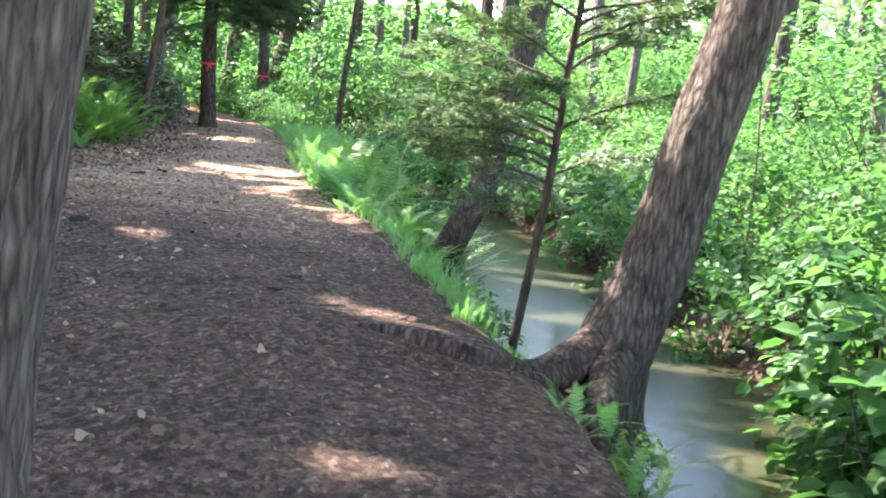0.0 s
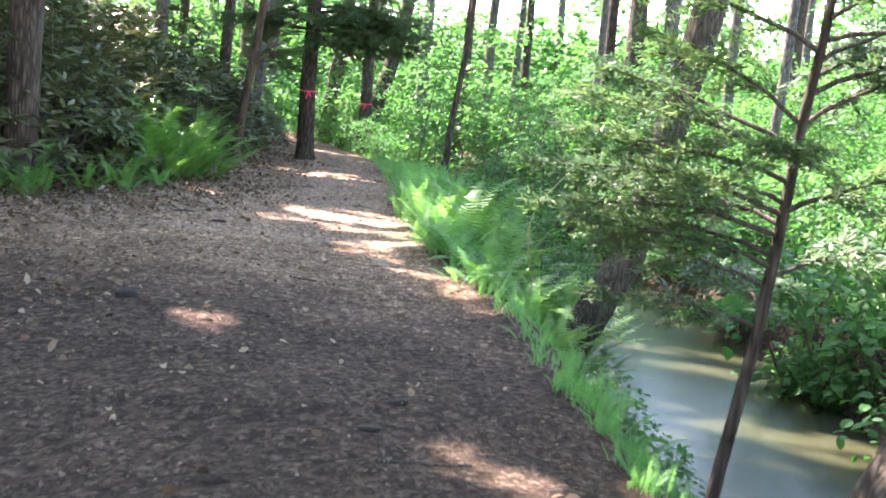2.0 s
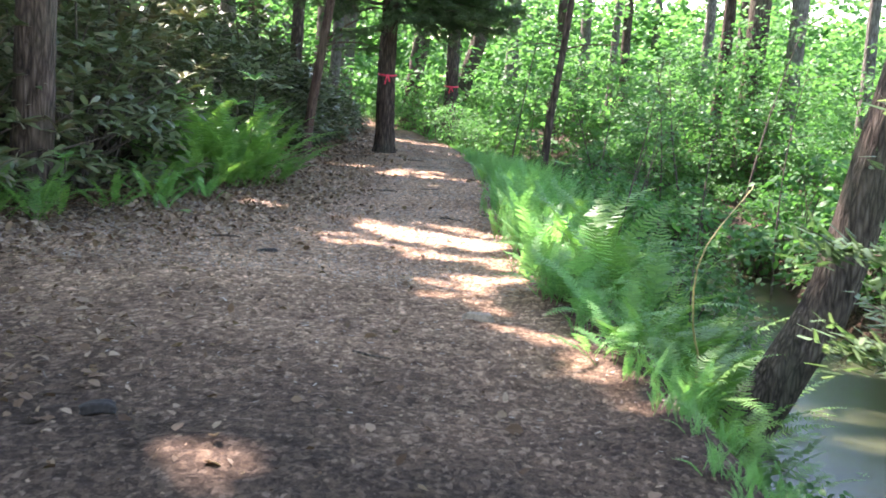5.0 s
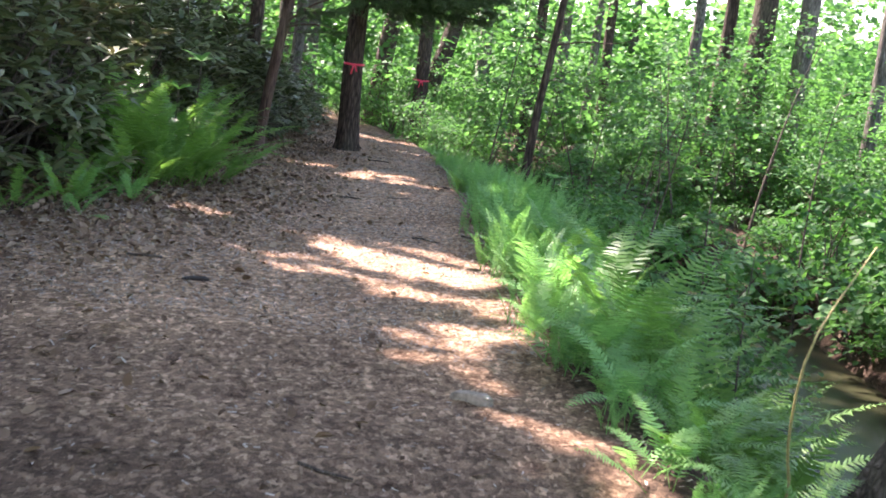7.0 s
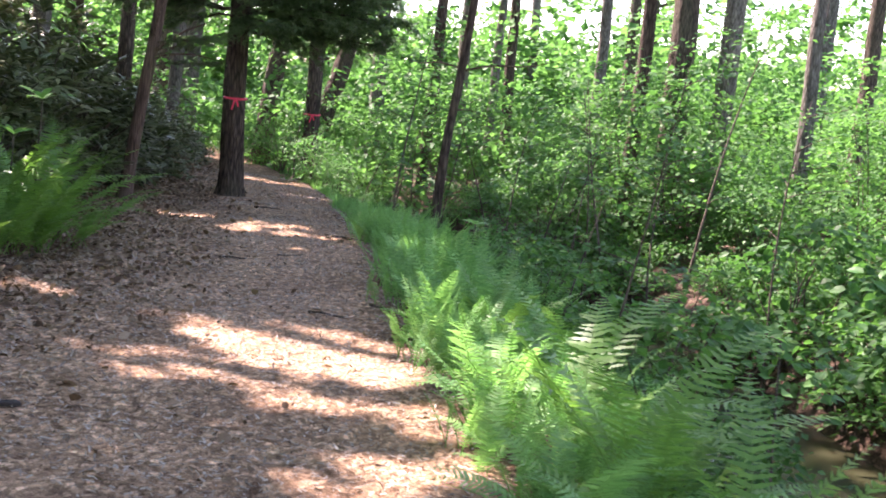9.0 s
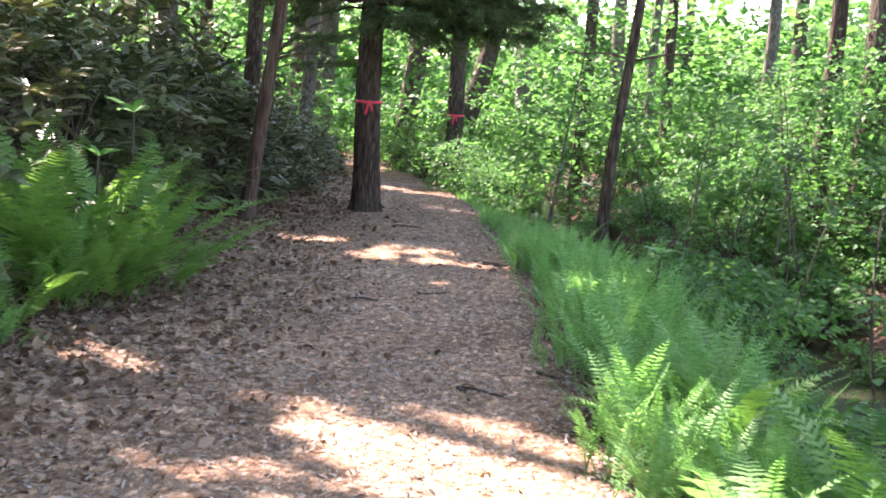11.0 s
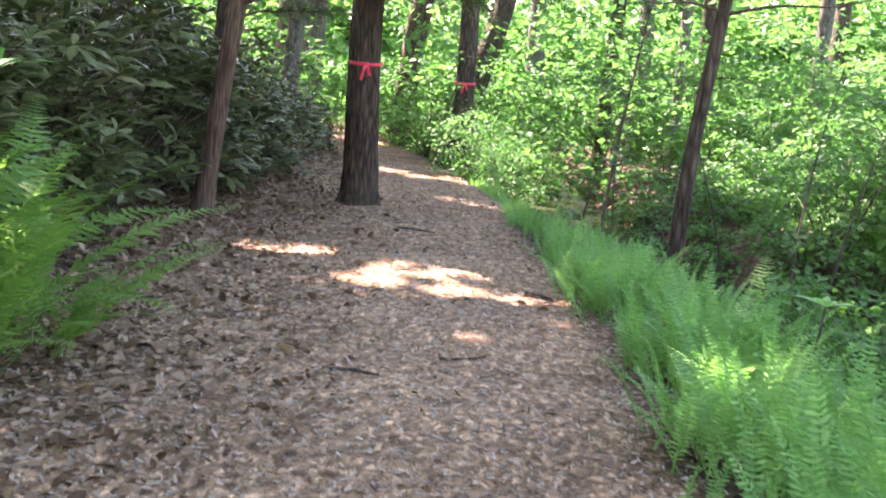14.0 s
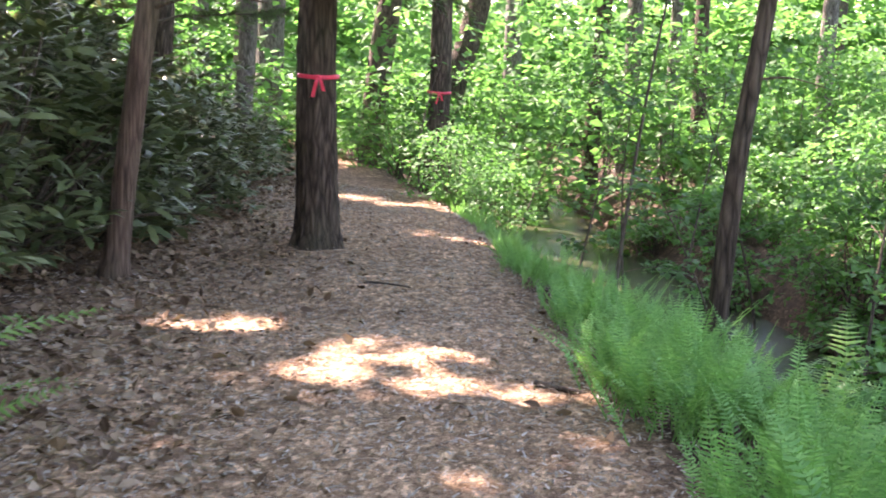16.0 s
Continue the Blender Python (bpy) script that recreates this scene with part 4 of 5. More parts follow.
def fern(x, y, size, fronds, count, seed, label, wide=1.0):
    """A clump of arching fronds from one crown; each frond is a part."""
    g = np.random.default_rng(seed)
    root = new("fern")
    root.location = (x, y, float(height(x, y)) - 0.02)
    for k in range(count):
        ob = part("frond", fronds[int(g.integers(0, len(fronds)))], root)
        a = 360 * k / count * 2.4 + g.uniform(-20, 20)
        ob.matrix_basis = pose(g.normal(0, 0.07 * wide), g.normal(0, 0.07 * wide), 0, g.uniform(-10, 10), g.uniform(-12, 30) * wide, a) @ Matrix.Scale(size * float(g.uniform(0.65, 1.08)), 4)
    return tagged(root, label, "fern")


L_BIG = "large arching green fern clump at the path's edge"
L_LIT = "green fern with upright fronds on the bank, sunlit by its paler colour"
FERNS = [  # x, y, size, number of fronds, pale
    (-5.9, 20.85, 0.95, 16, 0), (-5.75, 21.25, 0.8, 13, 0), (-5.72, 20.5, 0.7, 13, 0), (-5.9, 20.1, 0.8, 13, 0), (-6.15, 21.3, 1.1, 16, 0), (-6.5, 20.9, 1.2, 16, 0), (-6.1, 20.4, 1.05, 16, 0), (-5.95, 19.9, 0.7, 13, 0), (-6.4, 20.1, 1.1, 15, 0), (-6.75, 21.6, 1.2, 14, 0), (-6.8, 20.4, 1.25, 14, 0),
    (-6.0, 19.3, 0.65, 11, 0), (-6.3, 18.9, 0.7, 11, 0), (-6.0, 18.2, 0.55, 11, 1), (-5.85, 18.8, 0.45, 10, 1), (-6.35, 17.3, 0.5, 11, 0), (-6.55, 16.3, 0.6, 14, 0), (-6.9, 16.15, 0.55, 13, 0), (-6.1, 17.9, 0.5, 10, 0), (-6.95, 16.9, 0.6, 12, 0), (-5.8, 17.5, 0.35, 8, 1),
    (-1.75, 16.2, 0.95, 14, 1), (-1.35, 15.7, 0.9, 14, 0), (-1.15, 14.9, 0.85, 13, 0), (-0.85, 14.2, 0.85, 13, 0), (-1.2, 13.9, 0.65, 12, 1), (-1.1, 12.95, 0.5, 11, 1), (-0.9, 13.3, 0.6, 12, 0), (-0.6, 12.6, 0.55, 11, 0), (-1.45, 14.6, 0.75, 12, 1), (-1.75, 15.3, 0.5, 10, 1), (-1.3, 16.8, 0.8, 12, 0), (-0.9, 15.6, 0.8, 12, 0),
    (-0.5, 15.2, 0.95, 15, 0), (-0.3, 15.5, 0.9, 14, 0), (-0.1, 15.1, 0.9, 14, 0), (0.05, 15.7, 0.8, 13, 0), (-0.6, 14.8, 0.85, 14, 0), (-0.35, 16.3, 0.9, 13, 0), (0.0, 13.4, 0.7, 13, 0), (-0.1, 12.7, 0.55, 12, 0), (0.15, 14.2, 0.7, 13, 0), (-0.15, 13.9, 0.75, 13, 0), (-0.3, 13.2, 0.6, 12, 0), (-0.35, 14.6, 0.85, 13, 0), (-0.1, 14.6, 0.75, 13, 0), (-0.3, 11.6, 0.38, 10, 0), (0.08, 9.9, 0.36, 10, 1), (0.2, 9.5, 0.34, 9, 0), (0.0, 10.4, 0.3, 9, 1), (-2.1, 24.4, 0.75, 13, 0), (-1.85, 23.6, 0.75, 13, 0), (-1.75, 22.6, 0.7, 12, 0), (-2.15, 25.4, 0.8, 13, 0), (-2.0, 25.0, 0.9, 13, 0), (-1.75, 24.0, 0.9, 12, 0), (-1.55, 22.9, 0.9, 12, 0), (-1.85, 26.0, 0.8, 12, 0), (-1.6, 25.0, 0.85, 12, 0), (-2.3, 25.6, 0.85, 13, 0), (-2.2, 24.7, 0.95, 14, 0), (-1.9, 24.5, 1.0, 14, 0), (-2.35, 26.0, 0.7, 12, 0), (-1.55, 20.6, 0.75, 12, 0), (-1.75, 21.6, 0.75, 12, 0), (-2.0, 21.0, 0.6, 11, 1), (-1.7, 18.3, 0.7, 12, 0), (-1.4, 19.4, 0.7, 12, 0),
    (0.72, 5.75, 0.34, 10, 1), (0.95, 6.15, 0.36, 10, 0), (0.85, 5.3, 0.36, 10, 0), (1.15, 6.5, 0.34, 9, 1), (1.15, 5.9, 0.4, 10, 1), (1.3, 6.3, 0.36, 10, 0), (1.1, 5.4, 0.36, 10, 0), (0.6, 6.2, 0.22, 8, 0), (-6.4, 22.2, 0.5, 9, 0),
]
# pale clumps have the sun on them put into a lighter leaf colour
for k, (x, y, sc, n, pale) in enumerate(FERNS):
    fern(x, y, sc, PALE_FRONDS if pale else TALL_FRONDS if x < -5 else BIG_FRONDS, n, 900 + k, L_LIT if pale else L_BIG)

SMALL = [frond(240 + k, 0.55 + 0.05 * (k % 3), 22, 0.055, 0.4 + 0.15 * (k % 4), False, M_FERN_PALE) for k in range(5)]


def small_fern(seed):
    """A low, feathery fern; its many fronds are one mesh."""
    g = np.random.default_rng(seed)
    bm = bmesh.new()
    for k in range(12):
        a = bmesh.new()
        a.from_mesh(SMALL[k % 5])
        a.transform(pose(g.normal(0, 0.09), g.normal(0, 0.09), 0, g.uniform(-10, 10), g.uniform(-15, 15), g.uniform(0, 360)) @ Matrix.Scale(float(g.uniform(0.6, 1.1)), 4))
        tmp = bpy.data.meshes.new("tmp")
        a.to_mesh(tmp)
        a.free()
        bm.from_mesh(tmp)
        bpy.data.meshes.remove(tmp)
    me = bpy.data.meshes.new("low_fern")
    bm.to_mesh(me)
    bm.free()
    me.materials.append(M_FERN_PALE)
    return me


LOW = [small_fern(700 + k) for k in range(4)]
g = np.random.default_rng(78)
for k in range(360):
    y = float(g.uniform(16.8, 29.5) if k < 215 else g.uniform(29, 33.5)) if k < 262 else float(g.uniform(12.2, 16.5))
    w = float(np.interp(y, [16, 18, 23, 25, 26.5, 28, 34], [0.8, 1.3, 1.1, 0.9, 0.65, 0.45, 0.35]))
    x = float(right_edge(y)) + 0.12 + w * float(g.uniform(0, 1))
    sc = float(g.uniform(0.75, 1.2)) * float(np.interp(y, [8, 14, 16, 19, 23, 26, 30, 34], [0.45, 0.6, 1.0, 1.2, 1.05, 0.7, 0.52, 0.5]))
    if k >= 310:
        y = float(g.uniform(7.6, 12.8))
        x, sc = float(right_edge(y)) + float(g.uniform(0.12, 0.6)), float(g.uniform(0.25, 0.5))
    near = 17.5 < y < 26.5
    ob = new("low_fern") if near else new("low_fern", LOW[k % 4])
    if near:
        for q in range(12):
            f = part("frond", SMALL[q % 5], ob)
            f.matrix_basis = pose(g.normal(0, 0.09), g.normal(0, 0.09), 0, g.uniform(-10, 10), g.uniform(-15, 15), g.uniform(0, 360)) @ Matrix.Scale(float(g.uniform(0.6, 1.1)), 4)
    ob.matrix_basis = pose(x, y, float(height(x, y)) - 0.02, 0, 0, float(g.uniform(0, 360))) @ Matrix.Scale(sc, 4)
    tagged(ob, "low feathery pale-green fern in the strip along the path", "fern", "low ferns along the path")


# ---- young rhododendron shoots ----
def shoot(x, y, tall, seed, size):
    g = np.random.default_rng(seed)
    root = new("rhododendron_shoot")
    root.location = (x, y, float(height(x, y)))
    p = limb_path((0, 0, -0.03), (0.05, -0.08, 1), tall, 0, 6, g, 0.05)
    part("stem", add_tube(Build(), p, np.linspace(0.012, 0.006, 6), sides=6).done("stem", M_TWIG, True), root)
    for k in range(8):
        a = k * 0.785 + g.uniform(-0.2, 0.2)
        b = leaves(Build(), p[-1:].copy(), np.array([[math.cos(a), math.sin(a), g.uniform(0.15, 0.7)]]), size * g.uniform(0.8, 1.1), BLADE, 0.9, g)
        part("leaf", b.done("leaf", M_FERN_PALE), root)
    tagged(root, "young rhododendron shoot with a rosette of bright leaves", "shrub")


shoot(-6.22, 21.5, 1.36, 5, 0.32)
shoot(-6.3, 21.0, 1.05, 6, 0.2)
shoot(-6.6, 16.9, 0.6, 7, 0.2)
shoot(-2.05, 22.2, 0.75, 8, 0.16)
shoot(-2.0, 24.6, 0.8, 9, 0.16)


# ---- hemlock ----
def bough(seed, length, droop=-0.12, needles=True, dense=1.0):
    """A flat conifer bough along +x: a thin limb, side twigs, and short needles along them. Returns wood and needle meshes."""
    g = np.random.default_rng(seed)
    wood, green = Build(), Build()
    p = limb_path((0, 0, 0), (1, 0, 0.08), length, droop, 9, g, 0.1)
    add_tube(wood, p, np.linspace(0.011 * length + 0.003, 0.002, 9), sides=5, cap=False)
    s = np.linspace(0, 1, 9)
    P, D = [], []
    n = int(15 * length * dense) + 6
    for k in range(n):
        t = g.uniform(0.18, 1.0)
        q = np.array([np.interp(t, s, p[:, c]) for c in range(3)])
        side = 1 if k % 2 else -1
        d = np.array([g.uniform(0.3, 1.0), side * g.uniform(0.4, 1.0), g.uniform(-0.4, 0.3)])
        d /= np.linalg.norm(d)
        ln = length * 0.42 * (1.1 - t) * g.uniform(0.6, 1.1) + 0.08
        w = limb_path(q, d, ln, -0.18, 5, g, 0.12)
        add_tube(wood, w, np.linspace(0.0035, 0.0012, 5), sides=3, cap=False)
        m = int(ln * 170 * dense) + 10
        u = g.uniform(0, 1, m)
        base = np.stack([np.interp(u, np.linspace(0, 1, 5), w[:, c]) for c in range(3)], -1)
        sd = np.where(g.uniform(0, 1, m) < 0.5, 1, -1)[:, None]
        perp = np.array([-d[1], d[0], 0])
        P.append(base + g.normal(0, 0.016, (m, 3)))
        D.append(0.7 * d + sd * perp + g.normal(0, 0.45, (m, 3)))
    P, D = np.concatenate(P), np.concatenate(D)
    blade = (np.array([(0, 0.10, 0), (1, 0.05, -0.03), (1, -0.05, -0.03), (0, -0.10, 0)]), np.array([(0, 1, 2), (0, 2, 3)]))
    leaves(green, P, D, g.uniform(0.03, 0.065, len(P)), (blade[0] * [1, 1.5, 1], blade[1]), 0.7, g)
    return wood.done("branch", M_TWIG, True), green.done("needles", M_HEMLOCK)


BOUGHS = [bough(820 + k, 1.15, -0.12 - 0.04 * k, True, 0.95) for k in range(4)]
LONG_BOUGHS = [bough(840 + k, 2.3, -0.06 - 0.05 * k, True, 1.15) for k in range(3)]


def hang_bough(parent, kinds, k, at, heading, pitch, s):
    w, n = kinds[k % len(kinds)]
    br = stuff(part("branch", w, parent))
    br.matrix_basis = Matrix.Translation(Vector(at) - parent.location) @ pose(0, 0, 0, 0, 0, heading) @ pose(0, 0, 0, 0, -pitch, 0) @ Matrix.Scale(s, 4)
    nd = stuff(part("needles", n, br))
    return nd


sap = tree("hemlock_sapling", "slender young hemlock with sparse drooping boughs", [(0.45, 8.2, -0.6), (0.47, 8.2, -0.41), (0.59, 8.2, 0.56), (0.67, 8.2, 1.59), (0.74, 8.2, 2.08), (0.8, 8.2, 3.0)], [0.037, 0.034, 0.03, 0.025, 0.022, 0.018], M_BARK_PINE, 14, 0.03, None, 0, 18, 4.2)
g = np.random.default_rng(79)
SAP_BOUGHS = [  # height, heading, pitch, size
    (0.66, 185, 12, 0.7), (0.85, 165, 14, 0.85), (0.95, 200, 16, 0.85), (1.1, 180, 12, 0.95), (1.15, 140, 12, 0.9), (1.25, 225, 10, 0.8), (1.35, 190, 14, 0.9), (0.9, 20, 20, 0.8), (1.2, 330, 25, 0.9),
    (1.5, 160, 20, 0.95), (1.6, 25, 30, 1.0), (1.62, 205, 30, 0.8), (1.75, 340, 25, 0.95), (1.9, 40, 20, 0.9), (1.95, 170, 25, 0.9), (2.1, 300, 20, 0.8), (2.2, 90, 20, 0.8), (2.3, 210, 20, 0.8), (2.4, 10, 20, 0.9), (2.6, 150, 20, 0.7), (0.75, 100, 10, 0.9), (1.4, 260, 10, 0.8), (1.0, 150, 12, 0.9), (1.2, 170, 16, 1.0), (1.45, 175, 18, 0.9), (2.0, 350, 10, 0.9), (1.8, 60, 20, 0.8),
]
for k, (h, a, pitch, s) in enumerate(SAP_BOUGHS):
    x = float(np.interp(h, [-0.41, 0.56, 1.59, 2.08, 3.0], [0.47, 0.59, 0.67, 0.74, 0.8]))
    hang_bough(sap, BOUGHS, k, (x, 8.2, h), a, pitch, s)
for k, (h, a, pitch, s) in enumerate([(2.5, 0, -2, 1.0), (2.75, -35, 0, 1.0), (2.9, 25, 0, 0.95), (2.65, -60, -4, 0.9), (3.1, 5, 2, 1.0), (3.2, -25, 4, 1.0), (2.8, 180, 0, 0.9), (3.0, 210, 0, 0.9), (2.7, 150, -2, 0.8), (3.3, 60, 0, 0.9), (3.4, -90, 0, 0.9), (3.35, 120, 0, 0.9), (2.6, -10, -6, 0.8), (3.5, 0, 4, 1.0), (3.0, -80, 0, 0.8), (2.6, 15, 0, 1.05), (2.7, -18, 2, 1.05), (2.85, -5, 2, 1.1), (2.95, -50, 2, 0.9), (3.05, 35, 2, 1.0), (3.15, -15, 0, 1.05), (2.55, -28, 2, 0.9), (2.9, 12, 3, 1.1), (3.25, 20, 2, 1.0), (2.8, 195, 4, 0.8), (2.95, 165, 4, 0.8)]):
    hang_bough(ribbon_tree, LONG_BOUGHS, k, (-5.9, 28.4, h), a, pitch, s)
for k, (h, a, pitch, s) in enumerate([(1.95, 20, 22, 0.55), (2.1, -20, 10, 0.5), (1.8, 40, 12, 0.45)]):
    hang_bough(red_tree, LONG_BOUGHS, k, (-6.61 + 0.1 * (h - 2), 26.4, h), a, pitch, s)


def bare_limb(parent, points, r0):
    """A dead, leafless branch on a trunk."""
    b = add_tube(Build(), limb_bend(points, 13) - np.array(parent.location), np.linspace(r0, r0 * 0.25, 13), sides=7)
    part("bare_branch", b.done("bare_branch", M_BARK_RED, True), parent, "thin leafless branch")


bare_limb(red_tree, [(-6.58, 26.4, 2.0), (-6.4, 26.35, 2.12), (-6.15, 26.3, 2.3), (-5.85, 26.2, 2.42)], 0.03)
bare_limb(red_tree, [(-6.6, 26.4, 1.9), (-6.35, 26.3, 1.97), (-6.0, 26.2, 2.0), (-5.7, 26.15, 1.96)], 0.02)
bare_limb(red_tree, [(-6.6, 26.4, 2.1), (-6.5, 26.2, 2.4), (-6.35, 26.0, 2.75)], 0.025)


bare_limb(thin_tree, [(-2.46, 26.2, 2.15), (-2.75, 26.15, 2.2), (-3.0, 26.1, 2.17), (-3.25, 26.05, 2.22)], 0.014)
bare_limb(thin_tree, [(-2.46, 26.2, 2.12), (-2.05, 26.15, 2.22), (-1.6, 26.1, 2.25), (-1.2, 26.0, 2.36)], 0.016)
bare_limb(thin_tree, [(-2.52, 26.2, 1.6), (-2.3, 26.1, 1.62), (-2.05, 26.05, 1.56)], 0.01)


# ---- ribbons ----
def ribbon(x, y, z, r, facing):
    """A strip of flagging tape knotted round a trunk, with two loose ends."""
    root = new("ribbon")
    root.location = (x, y, z)
    n = 36
    a = np.linspace(0, 2 * np.pi, n, endpoint=False)
    rr = r * (1 + 0.02 * np.sin(5 * a))
    V = []
    for dr, dz in ((0, -0.018), (0.004, -0.016), (0.004, 0.016), (0, 0.018)):
        V.append(np.stack([(rr + dr) * np.cos(a), (rr + dr) * np.sin(a), dz + 0.006 * np.sin(2 * a + 1)], -1))
    i, j = np.meshgrid(np.arange(3), np.arange(n), indexing="ij")
    F = np.stack([i * n + j, i * n + (j + 1) % n, (i + 1) * n + (j + 1) % n, (i + 1) * n + j], -1).reshape(-1, 4)
    part("band", Build().put(np.concatenate(V), F).done("band", M_RIBBON, True), root)
    c, s = math.cos(radians(facing)), math.sin(radians(facing))
    out, side = np.array([c, s, 0]), np.array([-s, c, 0])
    kb = Build()
    add_tube(kb, np.array([out * (r + 0.004) - side * 0.02, out * (r + 0.02), out * (r + 0.004) + side * 0.02]), [0.01, 0.018, 0.01], sides=8)
    part("knot", kb.done("knot", M_RIBBON, True), root)
    for k, ln in ((-1, 0.17), (1, 0.12)):
        t = np.linspace(0, 1, 8)
        mid = out * (r + 0.02) + t[:, None] * np.array([0, 0, -ln]) + (side * k * 0.045) * t[:, None] ** 0.7 + out * 0.012 * np.sin(5 * t)[:, None]
        V = np.concatenate([mid - side * 0.015, mid + side * 0.015])
        F = np.array([(q, q + 1, q + 9, q + 8) for q in range(7)])
        part("tail", Build().put(V, F).done("tail", M_RIBBON, True), root)
    return tagged(root, "bright pink plastic flagging ribbon tied round a trunk", "ribbon")


ribbon(-5.88, 28.4, 1.47, 0.178, -75)
ribbon(-6.04, 37.0, 1.22, 0.185, -80)

# ---- root, sticks, chips ----
rb = Build()
add_tube(rb, limb_bend([(1.0, 7.2, -0.02), (0.55, 6.75, -0.15), (0.22, 6.55, -0.03), (-0.1, 6.72, 0.02), (-0.43, 6.92, 0.015), (-0.8, 6.82, 0.005), (-1.15, 6.7, -0.01)]), np.interp(np.linspace(0, 6, 25), range(7), [0.17, 0.1, 0.082, 0.068, 0.05, 0.036, 0.015]), sides=16, rough=0.06, seed=5)
add_tube(rb, [(0.1, 6.8, -0.03), (-0.25, 7.0, -0.015), (-0.6, 7.25, -0.012), (-0.95, 7.7, -0.02)], [0.06, 0.05, 0.035, 0.012], sides=10, rough=0.06, seed=6)
add_tube(rb, [(1.08, 7.2, 0.0), (0.95, 6.85, -0.14), (0.86, 6.5, -0.3), (0.88, 6.1, -0.55)], [0.16, 0.11, 0.07, 0.03], sides=10, rough=0.06, seed=7)
part("root", rb.done("root", M_BARK_PINE, True), lean_tree, "thick dark root creeping over the path").matrix_basis = Matrix.Translation(-lean_tree.location)


def stick(x, y, length, r, turn, label="thin dark fallen stick on the path", z=0.0, kink=0.15):
    g = np.random.default_rng(int(abs(x * 100) + abs(y * 10)))
    p = limb_path((-length / 2, 0, r * 0.6), (1, 0, 0.0), length, 0, 7, g, kink)
    p[:, 2] = np.clip(p[:, 2], r * 0.5, r * 1.6)
    b = add_tube(Build(), p, np.linspace(r, r * 0.5, 7), sides=7, rough=0.05, seed=3)
    ob = new("stick", b.done("stick", M_TWIG, True))
    ob.matrix_basis = pose(x, y, float(height(x, y)) + z, 0, 0, turn)
    return tagged(ob, label, "stick")


def chunk(x, y, size, turn, label="dark chunk of fallen bark on the path", material=None):
    g = np.random.default_rng(int(abs(x * 100)))
    bm = bmesh.new()
    bmesh.ops.create_cube(bm, size=1)
    bmesh.ops.subdivide_edges(bm, edges=bm.edges[:], cuts=2, use_grid_fill=True)
    for v in bm.verts:
        v.co = Vector((v.co.x * size[0], v.co.y * size[1], v.co.z * size[2])) * (1 + float(g.normal(0, 0.09)))
        v.co.z += 0.25 * size[2] * math.cos(v.co.x / size[0] * 3)
        end = 1 - 1.7 * (v.co.x / size[0]) ** 2
        v.co.y, v.co.z = v.co.y * end + 0.15 * v.co.x, v.co.z * (0.3 + 0.7 * end)
    bmesh.ops.subdivide_edges(bm, edges=bm.edges[:], cuts=1, use_grid_fill=True, smooth=0.6, fractal=0.25, seed=4)
    for f in bm.faces:
        f.smooth = True
    me = bpy.data.meshes.new("bark_chunk")
    bm.to_mesh(me)
    bm.free()
    me.materials.append(material or M_DARK)
    ob = new("bark_chunk", me)
    ob.matrix_basis = pose(x, y, float(height(x, y)) + size[2] * 0.35, 3, -4, turn)
    return tagged(ob, label, "bark")


chunk(-3.285, 10.6, (0.15, 0.08, 0.05), 12)
chunk(-4.08, 15.6, (0.17, 0.045, 0.022), 8)
chunk(-1.98, 13.75, (0.22, 0.07, 0.05), -30, "pale split piece of wood at the path's edge", M_WOOD)
chunk(-1.1, 8.5, (0.12, 0.04, 0.02), 20)
chunk(-1.15, 7.95, (0.1, 0.04, 0.02), -15)
stick(-0.85, 7.5, 0.4, 0.012, 10)
stick(-4.34, 21.67, 0.30, 0.013, -12)
stick(-3.84, 22.15, 0.26, 0.012, 35)
stick(-3.5, 24.15, 0.42, 0.02, -25)
stick(-4.58, 16.0, 0.3, 0.014, 5)
stick(-4.1, 9.9, 0.4, 0.008, 60)
stick(-2.9, 7.6, 0.5, 0.008, 110)
stick(-2.4, 12.3, 0.25, 0.01, -20)
stick(-2.6, 19.4, 0.35, 0.012, -35)
stick(-3.0, 18.9, 0.3, 0.012, -20)
stick(-4.9, 26.6, 0.4, 0.012, -25)
stick(-1.2, 10.2, 0.3, 0.010, 40)
stick(0.35, 10.9, 0.9, 0.02, -60, "bare grey fallen branch on the brook bank", 0.1, 0.3)
stick(0.55, 11.8, 0.9, 0.016, 35, "bare grey fallen branch on the brook bank", 0.25, 0.4)
stick(0.35, 13.0, 0.7, 0.012, 70, "bare grey fallen branch on the brook bank", 0.2, 0.4)
stick(0.9, 12.3, 1.6, 0.03, -15, "bare grey branch lying across the brook", 0.25, 0.25)

def dead_stalk(points, r, label, material):
    """A bare, bent stalk that stands in the ground."""
    p = limb_bend(points, 11)
    p[0, 2] = float(height(p[0, 0], p[0, 1])) - 0.03
    ob = new("dead_stalk", add_tube(Build(), p - p[0], np.linspace(r, r * 0.4, 11), sides=6).done("dead_stalk", material, True))
    ob.location = p[0]
    return tagged(ob, label, "stalk")


dead_stalk([(-0.5, 13.0, 0), (-0.58, 12.8, 0.3), (-0.57, 12.7, 0.72), (-0.28, 13.2, 1.09)], 0.008, "bent straw-yellow dead stalk among the bank ferns", M_STRAW)
dead_stalk([(-2.12, 20.0, 0), (-2.1, 20.02, 0.0), (-2.07, 20.0, 0.32)], 0.009, "thin brown dead stem standing among the ferns", M_TWIG)
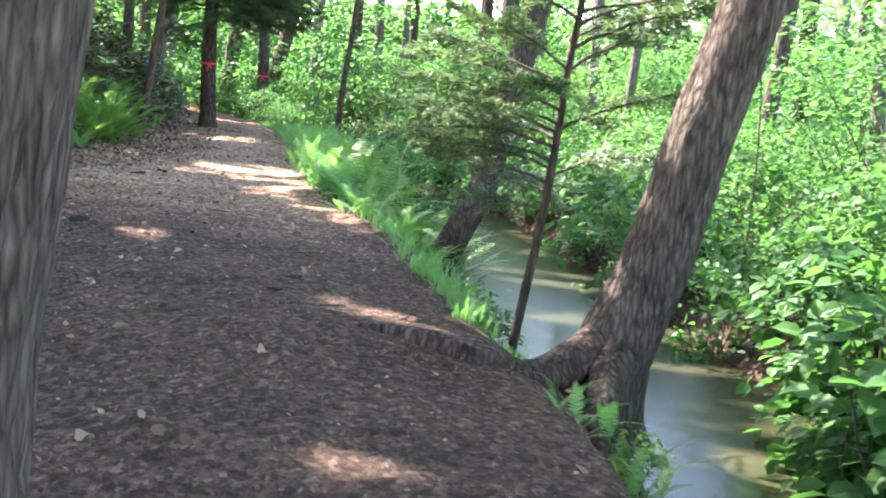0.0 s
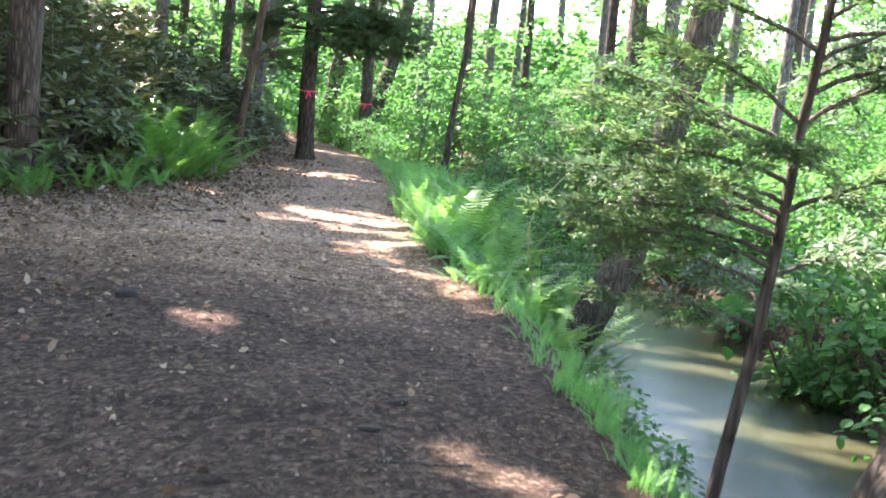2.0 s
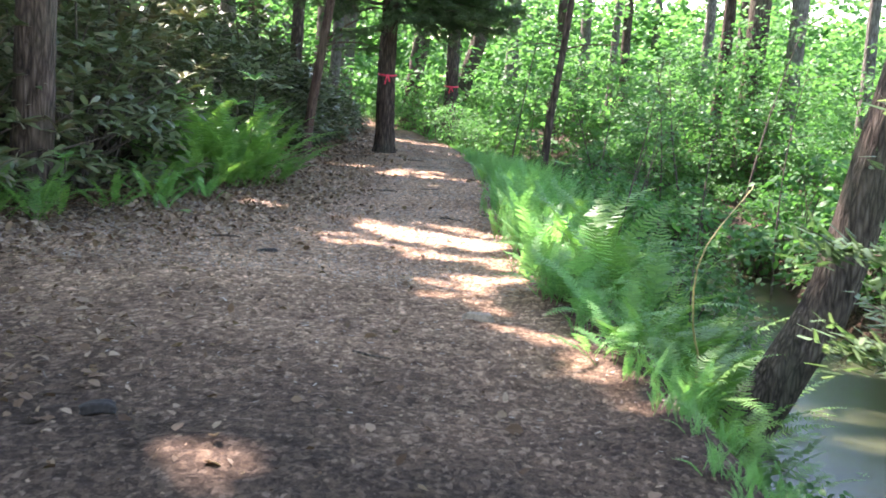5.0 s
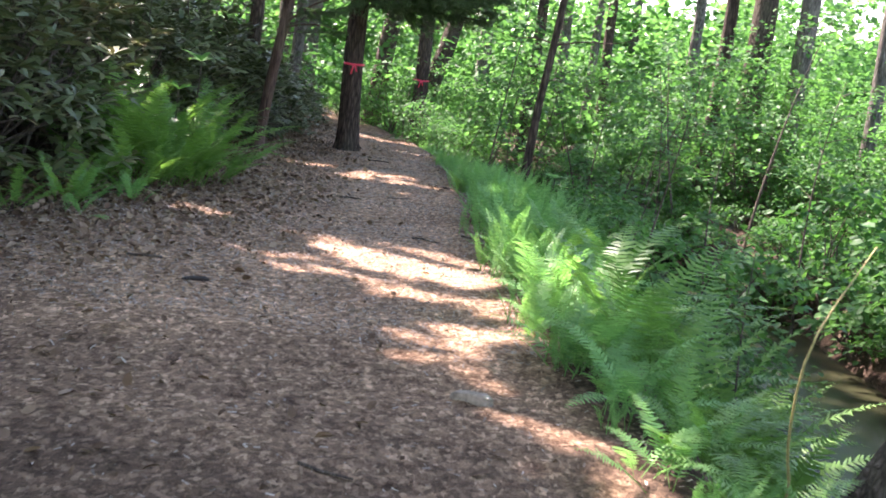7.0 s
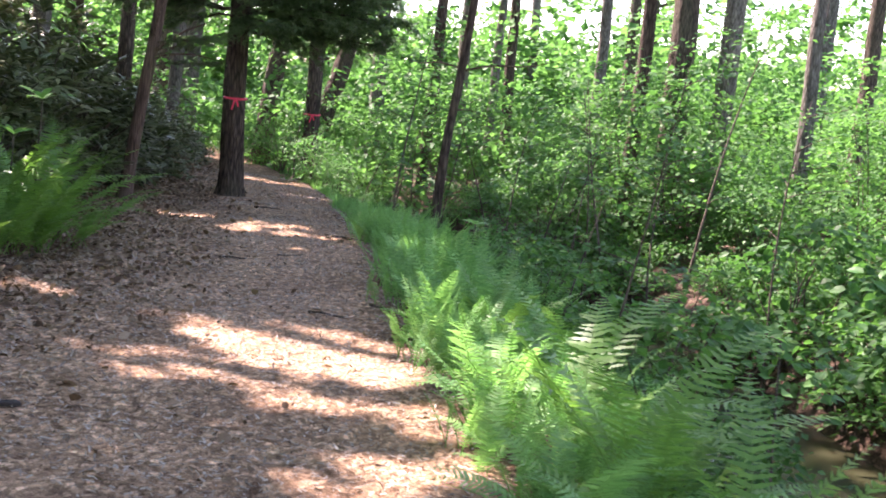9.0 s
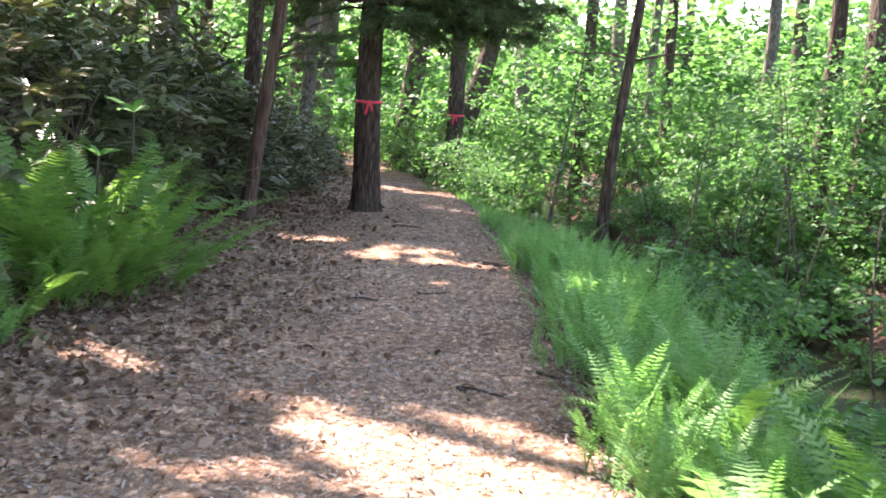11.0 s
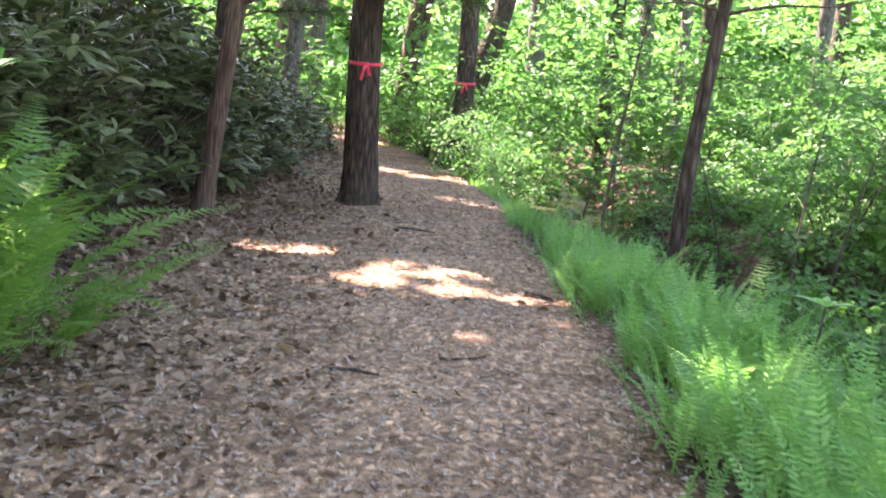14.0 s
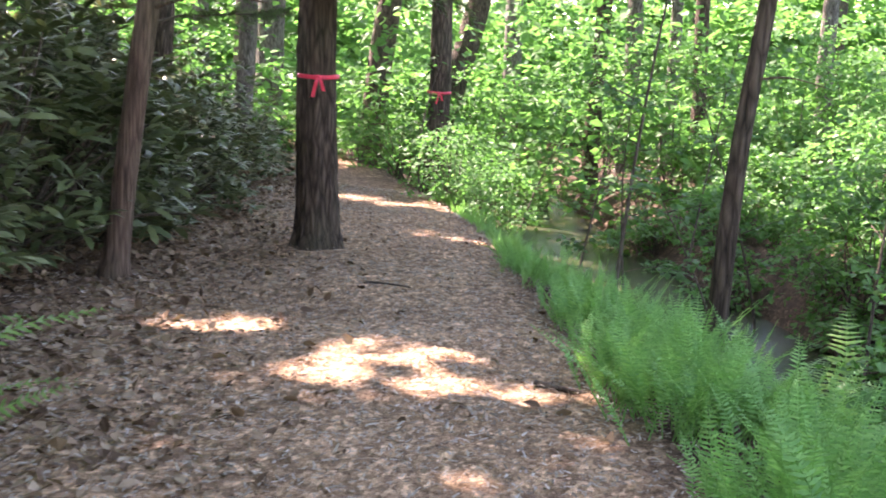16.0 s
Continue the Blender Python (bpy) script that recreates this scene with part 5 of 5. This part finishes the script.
dead_stalk([(-1.85, 20.1, 0), (-1.87, 20.1, 0.0), (-1.93, 20.15, 0.36)], 0.009, "thin brown dead stem standing among the ferns", M_TWIG)

# ---- leaf litter ----
g = np.random.default_rng(80)
litter = new("leaf_litter")
tagged(litter, "dry brown fallen leaves and wood chips over the ground", "leaf litter", kind="stuff")


def litter_points(n, ylo, yhi, inner):
    y = g.uniform(ylo, yhi, n)
    lo, hi = left_edge(y) - 1.5, right_edge(y) + np.where(y < 14, 0.9, 0.35)
    u = g.uniform(0, 1, n)
    if not inner:
        u = np.where(g.uniform(0, 1, n) < 0.72, u * u * 0.62, u)
    x = lo + (hi - lo) * u
    return np.stack([x, y, height(x, y) + g.uniform(0.006, 0.02, n)], -1)


b = Build()
P = litter_points(30000, 1.5, 36, False)
u = (P[:, 0] - left_edge(P[:, 1])) / (right_edge(P[:, 1]) - left_edge(P[:, 1]))
margin = 1 - smooth(0.15, 0.5, u)
leaves(b, P, np.stack([g.normal(0, 1, len(P)), g.normal(0, 1, len(P)), g.normal(0, 0.3, len(P))], -1), g.uniform(0.5, 1.25, len(P)) * (0.026 + 0.05 * margin), LEAF2, 0.7, g)
P = np.concatenate([litter_points(12000, 1.5, 30, False), litter_points(6000, 1.5, 13, False)])
u = (P[:, 0] - left_edge(P[:, 1])) / (right_edge(P[:, 1]) - left_edge(P[:, 1]))
P = P[g.uniform(0, 1, len(P)) < 1.1 - u]
leaves(b, P + [0, 0, 0.006], np.stack([g.normal(0, 1, len(P)), g.normal(0, 1, len(P)), g.normal(0, 0.55, len(P))], -1), g.uniform(0.035, 0.095, len(P)), LEAF4, 0.5, g)
part("leaves", b.done("leaves", M_LITTER), litter)["kind"] = "stuff"
b = Build()
# pale chips lie only farther along, also to lighten the dim stretch
P = np.concatenate([litter_points(5000, 11, 20, True), litter_points(95000, 14.5, 34, True)])
chip = (np.array([(0, 0.16, 0), (1, 0.1, 0.02), (1, -0.12, 0.03), (0, -0.16, 0)]), np.array([(0, 1, 2), (0, 2, 3)]))
leaves(b, P, np.stack([g.normal(0, 1, len(P)), g.normal(0, 1, len(P)), g.normal(0, 0.2, len(P))], -1), g.uniform(0.08, 0.3, len(P)) ** 2 * 0.4 + 0.006, chip, 0.8, g)
part("chips", b.done("chips", M_CHIP), litter)["kind"] = "stuff"
curled = []
for k in range(5):
    a = np.linspace(0, 2 * np.pi, 15)[:-1]
    r = 0.5 + 0.16 * np.cos(5 * a + k) * (np.arange(14) % 2)
    V = np.stack([r * np.cos(a), 0.62 * r * np.sin(a), 0.2 * np.cos(2 * a + 0.4 * k) + 0.14 * np.sin(a + k) + 0.2], -1)
    V = np.concatenate([V, [(0, 0, 0.08)]])
    F = np.array([(q, (q + 1) % 14, 14) for q in range(14)])
    curled.append(Build().put(V, F).done("leaf", M_LITTER))
P = litter_points(290, 4, 27, False)
for k, p in enumerate(P):
    ob = part("leaf", curled[k % 5], litter)
    ob.matrix_basis = pose(p[0], p[1], p[2], g.uniform(-12, 12), g.uniform(-12, 12), g.uniform(0, 360)) @ Matrix.Scale(float(g.uniform(0.035, 0.075)), 4)
